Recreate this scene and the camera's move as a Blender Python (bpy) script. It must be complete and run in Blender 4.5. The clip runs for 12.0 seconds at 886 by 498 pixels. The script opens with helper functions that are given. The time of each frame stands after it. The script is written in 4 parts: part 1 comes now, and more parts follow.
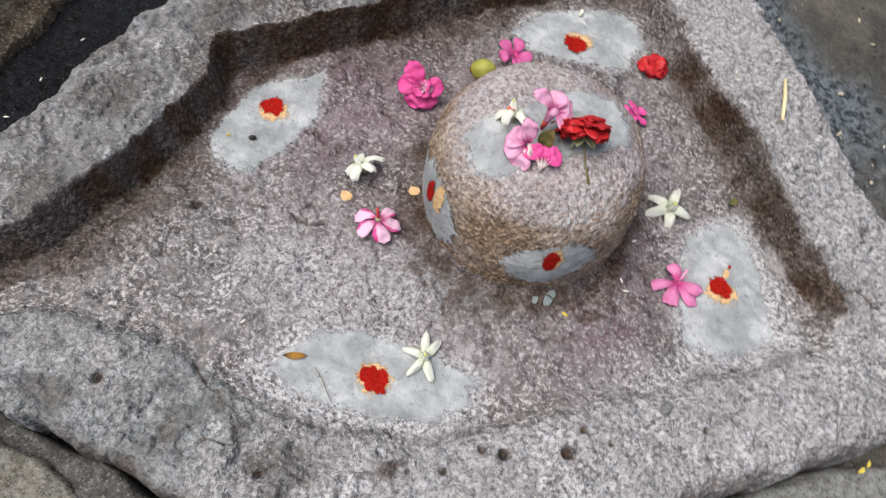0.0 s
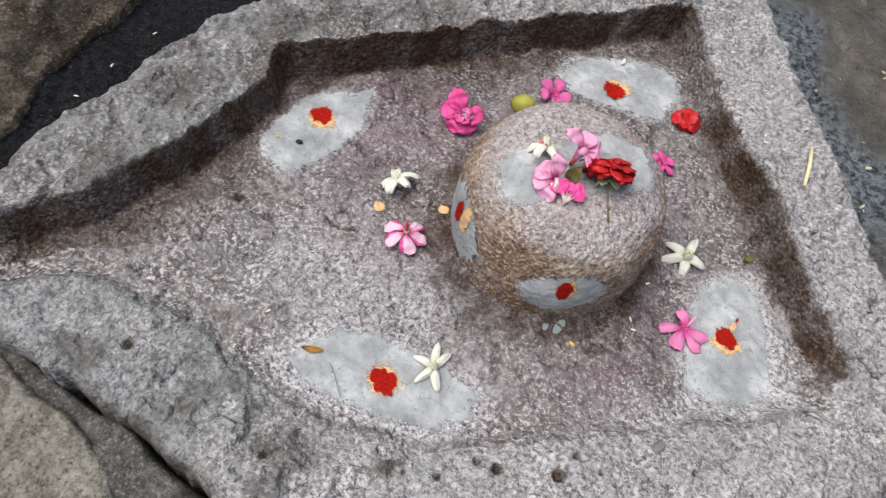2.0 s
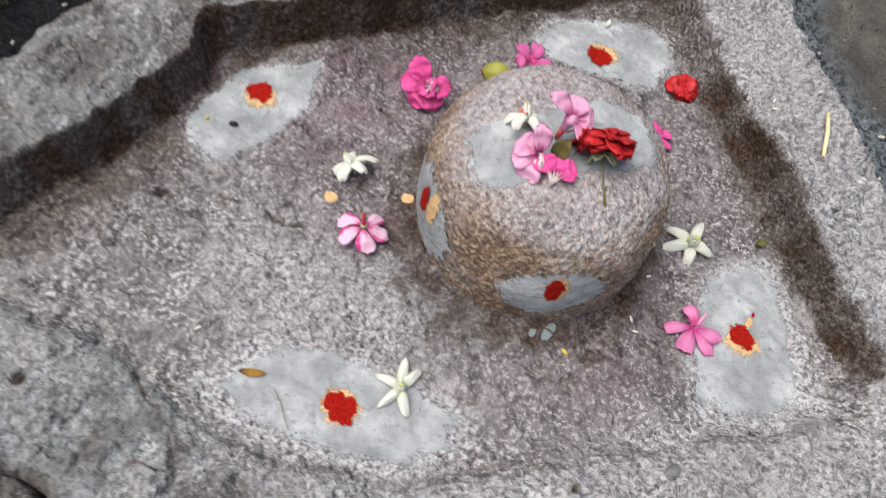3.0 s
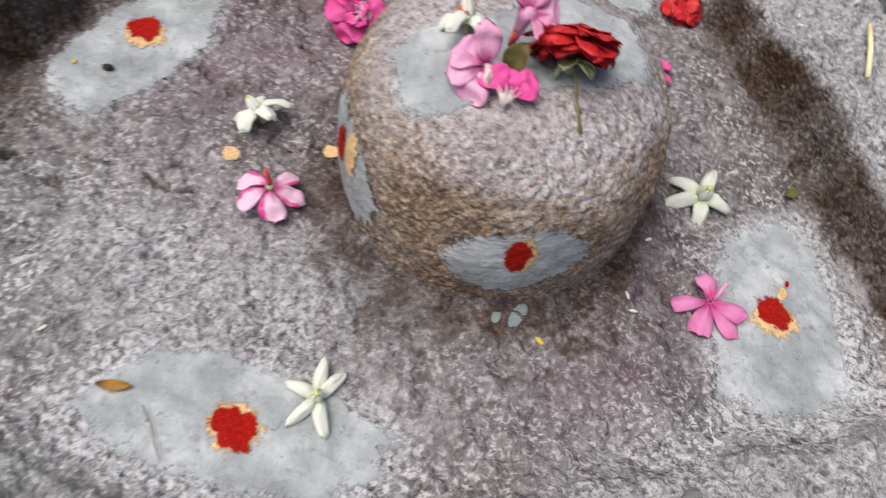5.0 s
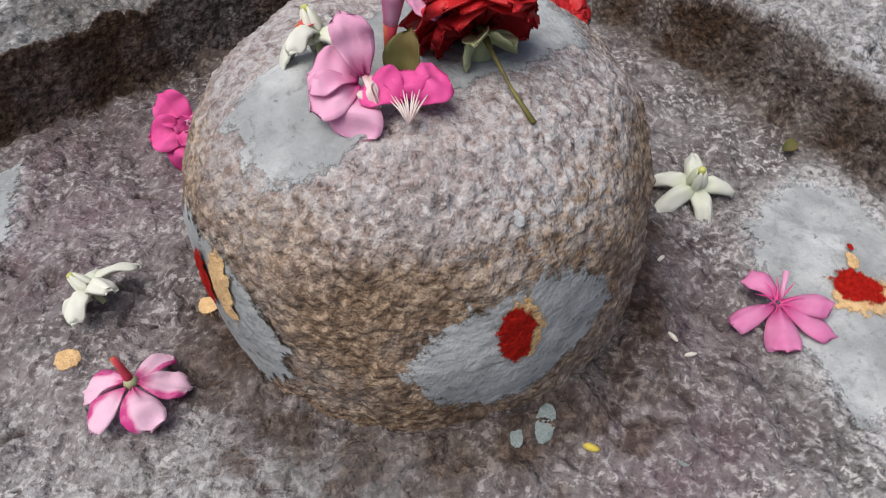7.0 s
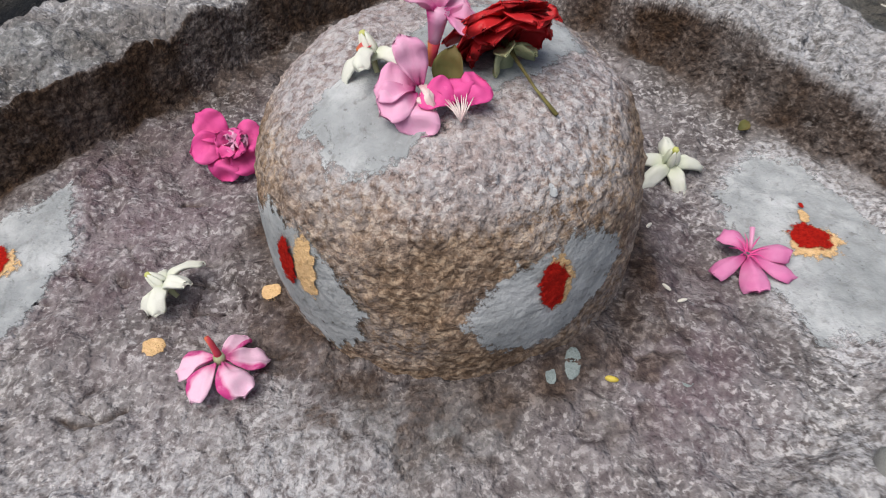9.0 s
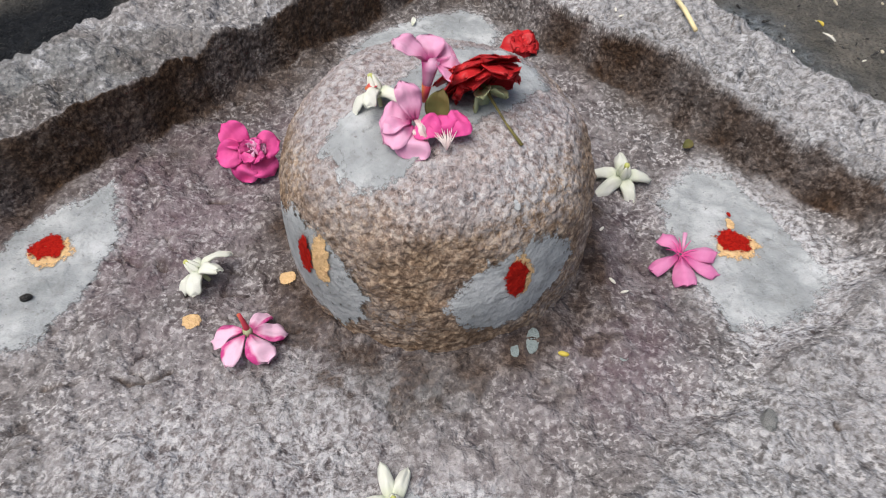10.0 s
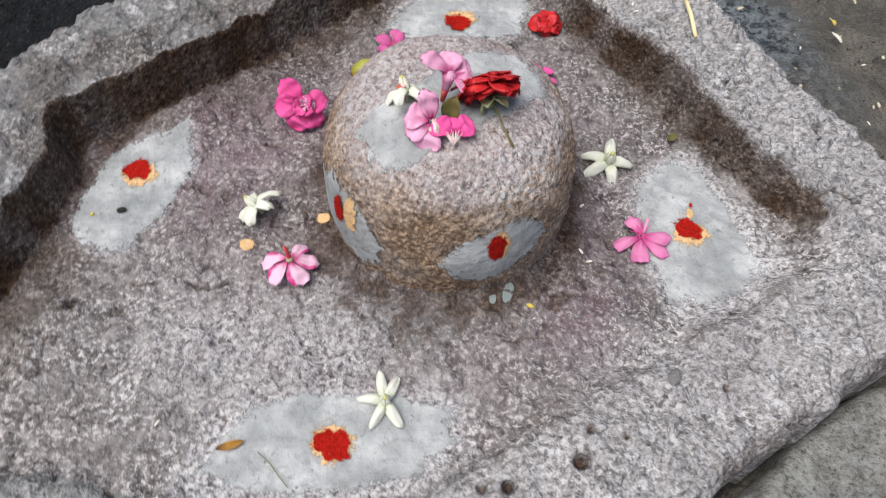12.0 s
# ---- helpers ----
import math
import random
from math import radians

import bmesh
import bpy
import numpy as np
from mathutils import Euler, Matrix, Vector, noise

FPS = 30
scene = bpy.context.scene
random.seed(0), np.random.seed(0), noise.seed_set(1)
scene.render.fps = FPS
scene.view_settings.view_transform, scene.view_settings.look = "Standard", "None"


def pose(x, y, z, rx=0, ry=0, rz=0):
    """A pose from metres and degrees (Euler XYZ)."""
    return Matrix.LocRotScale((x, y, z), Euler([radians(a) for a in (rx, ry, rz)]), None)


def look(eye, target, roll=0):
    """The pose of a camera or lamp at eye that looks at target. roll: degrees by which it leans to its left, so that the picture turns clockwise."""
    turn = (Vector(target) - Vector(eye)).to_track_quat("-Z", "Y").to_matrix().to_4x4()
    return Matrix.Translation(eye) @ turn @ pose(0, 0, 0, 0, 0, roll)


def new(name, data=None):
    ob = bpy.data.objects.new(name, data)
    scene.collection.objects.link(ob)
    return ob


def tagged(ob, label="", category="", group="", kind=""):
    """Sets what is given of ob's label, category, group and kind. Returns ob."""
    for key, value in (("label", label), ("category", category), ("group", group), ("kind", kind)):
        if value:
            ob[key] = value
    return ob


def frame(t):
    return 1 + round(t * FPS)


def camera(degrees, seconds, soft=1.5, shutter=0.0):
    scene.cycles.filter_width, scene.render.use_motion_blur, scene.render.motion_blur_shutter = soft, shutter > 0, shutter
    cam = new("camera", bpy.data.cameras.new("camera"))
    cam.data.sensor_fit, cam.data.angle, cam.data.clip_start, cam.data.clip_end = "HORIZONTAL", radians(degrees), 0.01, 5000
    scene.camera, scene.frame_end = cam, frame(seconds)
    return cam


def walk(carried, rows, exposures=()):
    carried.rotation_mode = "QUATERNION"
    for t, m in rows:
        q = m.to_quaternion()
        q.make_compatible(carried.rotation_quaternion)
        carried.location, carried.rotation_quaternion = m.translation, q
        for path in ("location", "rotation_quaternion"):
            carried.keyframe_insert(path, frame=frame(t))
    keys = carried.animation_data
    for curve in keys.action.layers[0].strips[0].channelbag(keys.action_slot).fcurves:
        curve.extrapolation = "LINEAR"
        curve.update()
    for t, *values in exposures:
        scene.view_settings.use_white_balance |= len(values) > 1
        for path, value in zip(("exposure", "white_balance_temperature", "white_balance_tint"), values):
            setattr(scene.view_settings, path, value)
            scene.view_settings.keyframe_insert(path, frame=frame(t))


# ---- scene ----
cam = camera(65.7, 12.0, soft=1.05, shutter=0.5)
PATH = [
    (0, (0.117, 0.178, 0.521), (0.04, 1.063, -1.271), 14.2),
    (0.5, (0.119, 0.175, 0.521), (-0.023, 1.101, -1.246), 14.5),
    (1, (0.122, 0.163, 0.531), (-0.062, 1.079, -1.237), 14.6),
    (1.5, (0.123, 0.155, 0.547), (-0.088, 1.057, -1.225), 15.1),
    (2, (0.123, 0.158, 0.544), (-0.048, 1.083, -1.221), 16.5),
    (2.5, (0.111, 0.174, 0.513), (-0.012, 1.11, -1.25), 16.0),
    (3, (0.122, 0.207, 0.462), (0.021, 1.142, -1.303), 18.2),
    (3.2, (0.126, 0.206, 0.441), (0.083, 1.185, -1.302), 22.3),
    (4.8, (0.151, 0.25, 0.363), (0.022, 1.202, -1.39), 15.9),
    (5, (0.163, 0.26, 0.35), (0.039, 1.196, -1.413), 14.6),
    (5.5, (0.178, 0.287, 0.315), (0.078, 1.361, -1.369), 10.5),
    (6, (0.178, 0.296, 0.287), (0.067, 1.525, -1.287), 3.3),
    (6.5, (0.17, 0.304, 0.259), (0.121, 1.584, -1.277), 1.4),
    (7, (0.158, 0.307, 0.242), (0.128, 1.596, -1.287), -1.8),
    (7.5, (0.144, 0.304, 0.231), (0.206, 1.645, -1.252), -1.5),
    (7.7, (0.131, 0.299, 0.232), (0.199, 1.63, -1.259), -1.4),
    (9.3, (0.122, 0.255, 0.288), (0.229, 1.543, -1.238), -1.4),
    (9.5, (0.122, 0.246, 0.299), (0.214, 1.525, -1.236), -1.4),
    (10, (0.118, 0.225, 0.332), (0.26, 1.486, -1.214), 1.2),
    (10.5, (0.123, 0.219, 0.363), (0.25, 1.437, -1.218), 1.2),
    (11, (0.125, 0.207, 0.393), (0.244, 1.345, -1.247), 2.0),
    (11.5, (0.125, 0.206, 0.437), (0.208, 1.283, -1.246), 2.7),
    (12, (0.133, 0.196, 0.437), (0.177, 1.225, -1.278), 4.7),
]
walk(cam, [(t, look(eye, target, roll)) for t, eye, target, roll in PATH],
     [(0, 0.22), (3.2, 0.22), (5.5, 0.10), (7, -0.02), (7.7, 0.0), (9.5, 0.10), (11, 0.22), (12, 0.24)])

# ---- world, sun, exposure ----
SUN_ELEV, SUN_AZ = 69.0, 243.0          # degrees; azimuth clockwise from +y
world = bpy.data.worlds.new("sky")
scene.world = world
world.use_nodes = True
wn = world.node_tree
sky = wn.nodes.new("ShaderNodeTexSky")
sky.sky_type = "NISHITA"
sky.sun_disc = False
sky.sun_elevation, sky.sun_rotation = radians(SUN_ELEV), radians(SUN_AZ)
sky.air_density, sky.dust_density = 1.0, 7.0
wn.links.new(sky.outputs[0], wn.nodes["Background"].inputs[0])
wn.nodes["Background"].inputs[1].default_value = 0.105
sun = new("sun", bpy.data.lights.new("sun", "SUN"))
sun.data.energy, sun.data.angle, sun.data.color = 2.1, radians(50), (1.0, 0.985, 0.95)
d = Vector((math.sin(radians(SUN_AZ)) * math.cos(radians(SUN_ELEV)), math.cos(radians(SUN_AZ)) * math.cos(radians(SUN_ELEV)), math.sin(radians(SUN_ELEV))))
sun.matrix_world = look(d * 5, (0, 0, 0))


# ---- materials ----
class Mat:
    """A small helper to wire node materials."""

    def __init__(self, name, rough=0.85, spec=0.3):
        self.m = bpy.data.materials.new(name)
        self.m.use_nodes = True
        self.t = self.m.node_tree
        self.b = self.t.nodes["Principled BSDF"]
        self.b.inputs["Roughness"].default_value = rough
        self.b.inputs["Specular IOR Level"].default_value = spec
        self.co = self.t.nodes.new("ShaderNodeTexCoord").outputs["Object"]

    def n(self, kind, **values):
        nd = self.t.nodes.new(kind)
        for k, v in values.items():
            nd.inputs[k.replace("_", " ")].default_value = v
        return nd

    def noise(self, scale, detail=4.0, rough=0.6, dist=0.0, where=None):
        nd = self.n("ShaderNodeTexNoise", Scale=scale, Detail=detail, Roughness=rough, Distortion=dist)
        self.t.links.new(where or self.co, nd.inputs["Vector"])
        return nd.outputs["Fac"]

    def voronoi(self, scale, feature="F1"):
        nd = self.n("ShaderNodeTexVoronoi", Scale=scale)
        nd.feature = feature
        self.t.links.new(self.co, nd.inputs["Vector"])
        return nd.outputs["Distance"]

    def ramp(self, fac, *stops):
        nd = self.t.nodes.new("ShaderNodeValToRGB")
        e = nd.color_ramp.elements
        while len(e) < len(stops):
            e.new(0.5)
        for el, (p, c) in zip(e, stops):
            el.position = p
            el.color = (*c, 1) if len(c) == 3 else c
        self.t.links.new(fac, nd.inputs[0])
        return nd.outputs[0]

    def val(self, fac, lo, hi, a=0.0, b=1.0):
        nd = self.n("ShaderNodeMapRange", From_Min=lo, From_Max=hi, To_Min=a, To_Max=b)
        self.t.links.new(fac, nd.inputs[0])
        return nd.outputs[0]

    def math(self, op, a, b):
        nd = self.t.nodes.new("ShaderNodeMath")
        nd.operation = op
        nd.use_clamp = True
        for i, v in enumerate((a, b)):
            if isinstance(v, (int, float)):
                nd.inputs[i].default_value = v
            else:
                self.t.links.new(v, nd.inputs[i])
        return nd.outputs[0]

    def mix(self, fac, a, b, how="MIX"):
        nd = self.t.nodes.new("ShaderNodeMix")
        nd.data_type = "RGBA"
        nd.blend_type = how
        for i, v in ((0, fac), (6, a), (7, b)):
            if isinstance(v, (int, float)):
                nd.inputs[i].default_value = v
            elif isinstance(v, tuple):
                nd.inputs[i].default_value = (*v, 1)
            else:
                self.t.links.new(v, nd.inputs[i])
        return nd.outputs[2]

    def stains(self, name):
        nd = self.t.nodes.new("ShaderNodeAttribute")
        nd.attribute_name = name
        sp = self.t.nodes.new("ShaderNodeSeparateColor")
        self.t.links.new(nd.outputs["Color"], sp.inputs[0])
        return sp.outputs[0], sp.outputs[1], sp.outputs[2], nd.outputs["Alpha"]

    def axis(self, i):
        tc = self.t.nodes.new("ShaderNodeTexCoord").outputs["Generated"]
        sp = self.t.nodes.new("ShaderNodeSeparateXYZ")
        self.t.links.new(tc, sp.inputs[0])
        return sp.outputs[i]

    def color(self, c):
        if isinstance(c, tuple):
            self.b.inputs["Base Color"].default_value = (*c, 1)
        else:
            self.t.links.new(c, self.b.inputs["Base Color"])
        return self

    def rough(self, r):
        self.t.links.new(r, self.b.inputs["Roughness"])
        return self

    def bump(self, fac, dist, strength=1.0):
        nd = self.n("ShaderNodeBump", Strength=strength, Distance=dist)
        self.t.links.new(fac, nd.inputs["Height"])
        old = self.b.inputs["Normal"].links
        if old:
            self.t.links.new(old[0].from_socket, nd.inputs["Normal"])
        self.t.links.new(nd.outputs[0], self.b.inputs["Normal"])
        return self

    def thin(self, c, share):
        """Lets a share of the light pass, as a petal or leaf does."""
        tr = self.t.nodes.new("ShaderNodeBsdfTranslucent")
        mx = self.t.nodes.new("ShaderNodeMixShader")
        mx.inputs[0].default_value = share
        out = self.t.nodes["Material Output"]
        if isinstance(c, tuple):
            tr.inputs[0].default_value = (*c, 1)
        else:
            self.t.links.new(c, tr.inputs[0])
        self.t.links.new(self.b.outputs[0], mx.inputs[1])
        self.t.links.new(tr.outputs[0], mx.inputs[2])
        self.t.links.new(mx.outputs[0], out.inputs[0])
        return self


def granite(name, dark, mid, light, brown_dark, brown_mid, brown_light, relief):
    """Rough weathered granite: grain, pale crystals, dark pits, and stains of mud, ash and pink powder; the mud layer
    also holds painted shade.
    relief: (noise scale, depth) of the chips, from coarse to fine."""
    a = Mat(name, 0.78, 0.22)
    big = a.noise(9, 5, 0.6)
    mid_n = a.noise(75, 6, 0.7)
    grain = a.noise(290, 3, 0.65, 0.4)
    c = a.ramp(big, (0.34, dark), (0.5, mid), (0.66, light))
    c = a.mix(a.val(mid_n, 0.46, 0.64), c, a.mix(1.0, c, (0.50, 0.48, 0.475), "MULTIPLY"))
    lively = a.val(a.noise(24, 4, 0.6), 0.35, 0.65, 0.25, 1.0)
    c = a.mix(a.math("MULTIPLY", lively, a.val(grain, 0.53, 0.61, 0, 0.9)), c, (0.60, 0.595, 0.60))
    c = a.mix(a.math("MULTIPLY", lively, a.val(grain, 0.47, 0.38, 0, 0.85)), c, (0.030, 0.027, 0.027))
    c = a.mix(a.val(a.noise(55, 6, 0.75), 0.58, 0.68, 0, 0.75), c, (0.060, 0.052, 0.050))
    c = a.mix(a.val(a.noise(95, 2, 0.5), 0.52, 0.64, 0, 0.30), c, (0.385, 0.377, 0.385))
    mud, ash, pink, cool = a.stains("stain")
    fleck = a.noise(260, 6, 0.7, 0.5)
    patchy = a.noise(42, 5, 0.65)
    c = a.mix(a.math("MULTIPLY", cool, a.val(patchy, 0.3, 0.6, 0.45, 0.95)), c, a.ramp(mid_n, (0.36, (0.058, 0.068, 0.069)), (0.5, (0.118, 0.136, 0.137)), (0.64, (0.215, 0.24, 0.238))))
    c = a.mix(a.math("MULTIPLY", pink, a.val(patchy, 0.3, 0.68, 0.25, 0.95)), c, a.mix(0.66, c, (0.166, 0.106, 0.135)))
    c = a.mix(a.math("MULTIPLY", mud, a.val(patchy, 0.2, 0.55, 0.7, 1.0)), c, a.mix(a.val(mid_n, 0.44, 0.62, 0.0, 0.45), a.ramp(grain, (0.36, brown_dark), (0.5, brown_mid), (0.62, brown_light)), brown_dark))
    c = a.mix(a.math("MULTIPLY", ash, a.val(fleck, 0.42, 0.58)), c, (0.53, 0.54, 0.565))
    a.color(c)
    for scale, depth in relief[::-1]:
        a.bump(a.noise(scale, 3, 0.55), depth, 0.9)
    return a.m


M_BASIN = granite("pink granite", (0.125, 0.118, 0.116), (0.190, 0.180, 0.179), (0.255, 0.246, 0.246), (0.021, 0.0122, 0.0074), (0.046, 0.0265, 0.0158), (0.088, 0.054, 0.033), ((85, 0.0062), (190, 0.0030), (460, 0.0011)))
M_DRUM = granite("brown granite", (0.228, 0.184, 0.172), (0.306, 0.254, 0.240), (0.385, 0.331, 0.315), (0.108, 0.070, 0.045), (0.238, 0.164, 0.110), (0.425, 0.320, 0.225), ((150, 0.0013), (300, 0.0018), (680, 0.0008)))


def worn(a, keep_lo, keep_hi, scale=170):
    """Wears a thin film away towards its edge, grain by grain."""
    fade = a.stains("stain")[0]
    n = a.noise(scale, 5, 0.7)
    keep = a.val(a.math("ADD", fade, a.val(n, 0.3, 0.7, keep_lo, keep_hi)), 0.34, 0.66)
    tr = a.t.nodes.new("ShaderNodeBsdfTransparent")
    mx = a.t.nodes.new("ShaderNodeMixShader")
    a.t.links.new(keep, mx.inputs[0])
    a.t.links.new(tr.outputs[0], mx.inputs[1])
    a.t.links.new(a.b.outputs[0], mx.inputs[2])
    a.t.links.new(mx.outputs[0], a.t.nodes["Material Output"].inputs[0])
    return a.m


def ash_paste():
    a = Mat("ash paste", 0.92, 0.2)
    n1, n2 = a.noise(30, 5, 0.6), a.noise(160, 4, 0.65)
    c = a.ramp(n1, (0.32, (0.228, 0.248, 0.258)), (0.5, (0.335, 0.358, 0.372)), (0.68, (0.50, 0.525, 0.543)))
    c = a.mix(a.val(a.noise(70, 6, 0.75, 1.2), 0.52, 0.66, 0, 0.55), c, (0.205, 0.215, 0.215))
    c = a.mix(a.val(a.noise(110, 6, 0.8, 0.8), 0.60, 0.68, 0, 0.8), c, (0.10, 0.105, 0.105))
    c = a.mix(a.val(n2, 0.60, 0.72, 0, 0.6), c, (0.15, 0.15, 0.145))
    c = a.mix(a.val(n2, 0.4, 0.3, 0, 0.5), c, (0.40, 0.415, 0.43))
    a.color(c).bump(n2, 0.0018, 0.8)
    a.bump(a.noise(75, 4, 0.6), 0.0018, 0.8)
    return worn(a, -0.55, 0.55, 230)


def powder(name, lo, hi):
    a = Mat(name, 0.95, 0.1)
    n = a.noise(500, 4, 0.7)
    a.color(a.ramp(n, (0.3, lo), (0.7, hi))).bump(n, 0.0014, 1.0)
    return worn(a, -0.5, 0.5, 330)


M_ASH = ash_paste()
M_RED = powder("vermilion powder", (0.22, 0.004, 0.003), (0.44, 0.016, 0.009))
M_DAB = powder("damp ash", (0.19, 0.235, 0.235), (0.28, 0.33, 0.33))
M_SANDAL = powder("sandal paste", (0.58, 0.37, 0.17), (0.78, 0.55, 0.31))


def plain_stone(name, dark, light, scale=14, wet=0.0):
    a = Mat(name, 0.9 - wet, 0.25 + wet * 0.5)
    n1, n2, n3 = a.noise(scale, 6, 0.65), a.noise(80, 6, 0.75), a.noise(330, 4, 0.75)
    c = a.ramp(n1, (0.36, dark), (0.64, light))
    c = a.mix(a.val(n2, 0.42, 0.62, 0, 0.85), c, a.mix(1.0, c, (0.42, 0.40, 0.37), "MULTIPLY"))
    c = a.mix(a.val(n3, 0.55, 0.64, 0, 0.5), c, (0.5, 0.48, 0.45))
    c = a.mix(a.val(n3, 0.45, 0.37, 0, 0.7), c, (0.03, 0.028, 0.026))
    a.color(c).bump(n3, 0.002, 0.9)
    a.bump(n2, 0.008, 0.9)
    return a.m




def soil():
    """Wet dark ground: black mud in the left gap, a painted shade strip along the block, grey wet silt with painted
    glints, brown earth further off.
    """
    a = Mat("wet soil", 0.6, 0.25)
    black, silt, _, _ = a.stains("stain")
    n1, n2, n3 = a.noise(18, 5, 0.65, 0.6), a.noise(110, 5, 0.7), a.noise(450, 3, 0.7)
    c = a.ramp(a.noise(11, 6, 0.7, 0.8), (0.36, (0.105, 0.102, 0.088)), (0.64, (0.29, 0.265, 0.225)))
    c = a.mix(a.val(n1, 0.46, 0.62, 0, 0.55), c, (0.075, 0.075, 0.066))
    # The silt's pale bluish blotches paint wet glints into its colour.
    c = a.mix(silt, c, a.ramp(n2, (0.40, (0.045, 0.058, 0.070)), (0.60, (0.32, 0.37, 0.41))))
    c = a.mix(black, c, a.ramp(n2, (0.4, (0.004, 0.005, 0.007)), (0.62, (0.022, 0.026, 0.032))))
    c = a.mix(a.val(n3, 0.60, 0.68, 0, 0.35), c, (0.34, 0.33, 0.31))
    c = a.mix(a.val(n3, 0.44, 0.36, 0, 0.7), c, (0.01, 0.01, 0.01))
    a.color(c).rough(a.mix(silt, a.val(n2, 0.38, 0.60, 0.45, 0.9), a.val(n2, 0.42, 0.62, 0.14, 0.45)))
    a.t.links.new(a.math("ADD", a.val(black, 0.0, 1.0, 0.4, 0.2), a.val(silt, 0.0, 1.0, 0.0, 0.4)), a.b.inputs["Specular IOR Level"])
    a.bump(n3, 0.003, 0.9).bump(n2, 0.02, 1.0)
    return a.m


M_SOIL = soil()
M_BOULDER = plain_stone("brown boulder", (0.080, 0.060, 0.042), (0.32, 0.29, 0.22), 7)
M_PAVER_PALE = plain_stone("pale paver", (0.22, 0.212, 0.18), (0.43, 0.42, 0.365), 22)
M_PAVER_DARK = plain_stone("dark paver", (0.085, 0.087, 0.084), (0.21, 0.21, 0.20), 30)
M_CEMENT = plain_stone("grey cement", (0.27, 0.285, 0.28), (0.36, 0.375, 0.365), 12)


def petal_mat(name, base, tip, streak, share=0.25, rough=0.68):
    a = Mat(name, rough, 0.3)
    t = a.axis(0)
    vein = a.noise(90, 2, 0.5)
    c = a.mix(a.val(t, 0.04, 0.42), base, tip)
    c = a.mix(a.val(vein, 0.48, 0.68, 0, 0.55), c, streak)
    c = a.mix(a.val(a.noise(260, 3, 0.6), 0.56, 0.72, 0, 0.3), c, streak)
    a.color(c).bump(a.noise(600, 2), 0.0004, 0.4)
    return a.thin(c, share).m


M_PINK = petal_mat("pale pink petal", (0.58, 0.05, 0.26), (0.86, 0.49, 0.69), (0.82, 0.33, 0.58))


def striped_petal(name, band, face, streak):
    """A pale petal with a deep band along one edge and towards its foot, as seen from behind."""
    a = Mat(name, 0.62, 0.3)
    edge = a.math("ADD", a.axis(1), a.val(a.noise(150, 2, 0.5), 0.3, 0.7, -0.06, 0.06))
    c = a.mix(a.val(edge, 0.33, 0.22), face, band)
    c = a.mix(a.val(a.axis(0), 0.30, 0.08, 0, 0.9), c, band)
    c = a.mix(a.val(a.noise(260, 3, 0.6), 0.50, 0.70, 0, 0.35), c, streak)
    a.color(c).bump(a.noise(600, 2), 0.0004, 0.4)
    return a.thin(c, 0.25).m


M_STRIPED = striped_petal("pale pink petal with a magenta band", (0.62, 0.055, 0.27), (0.88, 0.60, 0.76), (0.84, 0.46, 0.66))
M_PALE = petal_mat("pale thread", (0.70, 0.40, 0.45), (0.84, 0.74, 0.72), (0.8, 0.6, 0.6), 0.2)
M_ROSE_PINK = petal_mat("rose pink petal", (0.56, 0.05, 0.25), (0.72, 0.17, 0.42), (0.60, 0.09, 0.32))
M_MAGENTA = petal_mat("magenta petal", (0.58, 0.03, 0.24), (0.86, 0.13, 0.42), (0.70, 0.05, 0.29))
M_LILAC = petal_mat("rose lilac petal", (0.60, 0.08, 0.30), (0.80, 0.30, 0.55), (0.70, 0.17, 0.42))
M_WHITE = petal_mat("cream white petal", (0.66, 0.71, 0.54), (0.80, 0.82, 0.75), (0.73, 0.77, 0.64), 0.2)
M_REDPETAL = petal_mat("dark red petal", (0.24, 0.006, 0.009), (0.66, 0.030, 0.036), (0.40, 0.010, 0.014), 0.25, 0.42)
M_WAX = petal_mat("waxy white crown", (0.64, 0.70, 0.52), (0.80, 0.82, 0.74), (0.70, 0.76, 0.60), 0.2)
M_GREEN = petal_mat("pale green", (0.30, 0.36, 0.16), (0.50, 0.54, 0.33), (0.36, 0.40, 0.20), 0.2)
M_LEAF = petal_mat("dull green leaf", (0.07, 0.075, 0.02), (0.12, 0.12, 0.04), (0.15, 0.09, 0.03), 0.1)
M_STEM = petal_mat("brown green stem", (0.10, 0.08, 0.03), (0.20, 0.18, 0.06), (0.06, 0.035, 0.018), 0.05)
M_TUBE = petal_mat("orange red tube", (0.55, 0.16, 0.05), (0.60, 0.06, 0.10), (0.5, 0.1, 0.05), 0.1)
M_CROWN = petal_mat("yellow green cap", (0.45, 0.50, 0.10), (0.58, 0.60, 0.20), (0.40, 0.42, 0.08), 0.1)
M_GRAPE = petal_mat("yellow green grape", (0.30, 0.32, 0.05), (0.46, 0.46, 0.10), (0.36, 0.33, 0.06), 0.2, 0.3)
M_STRAW = petal_mat("pale straw", (0.72, 0.62, 0.33), (0.80, 0.71, 0.43), (0.60, 0.48, 0.24), 0.05)
M_DRY = petal_mat("dried brown petal", (0.05, 0.02, 0.008), (0.36, 0.19, 0.03), (0.16, 0.07, 0.015), 0.1)
M_RICE = petal_mat("white rice", (0.7, 0.68, 0.6), (0.8, 0.78, 0.7), (0.7, 0.68, 0.6), 0.1)
M_YELLOW = petal_mat("yellow petal", (0.60, 0.46, 0.05), (0.72, 0.60, 0.12), (0.6, 0.4, 0.05), 0.15)
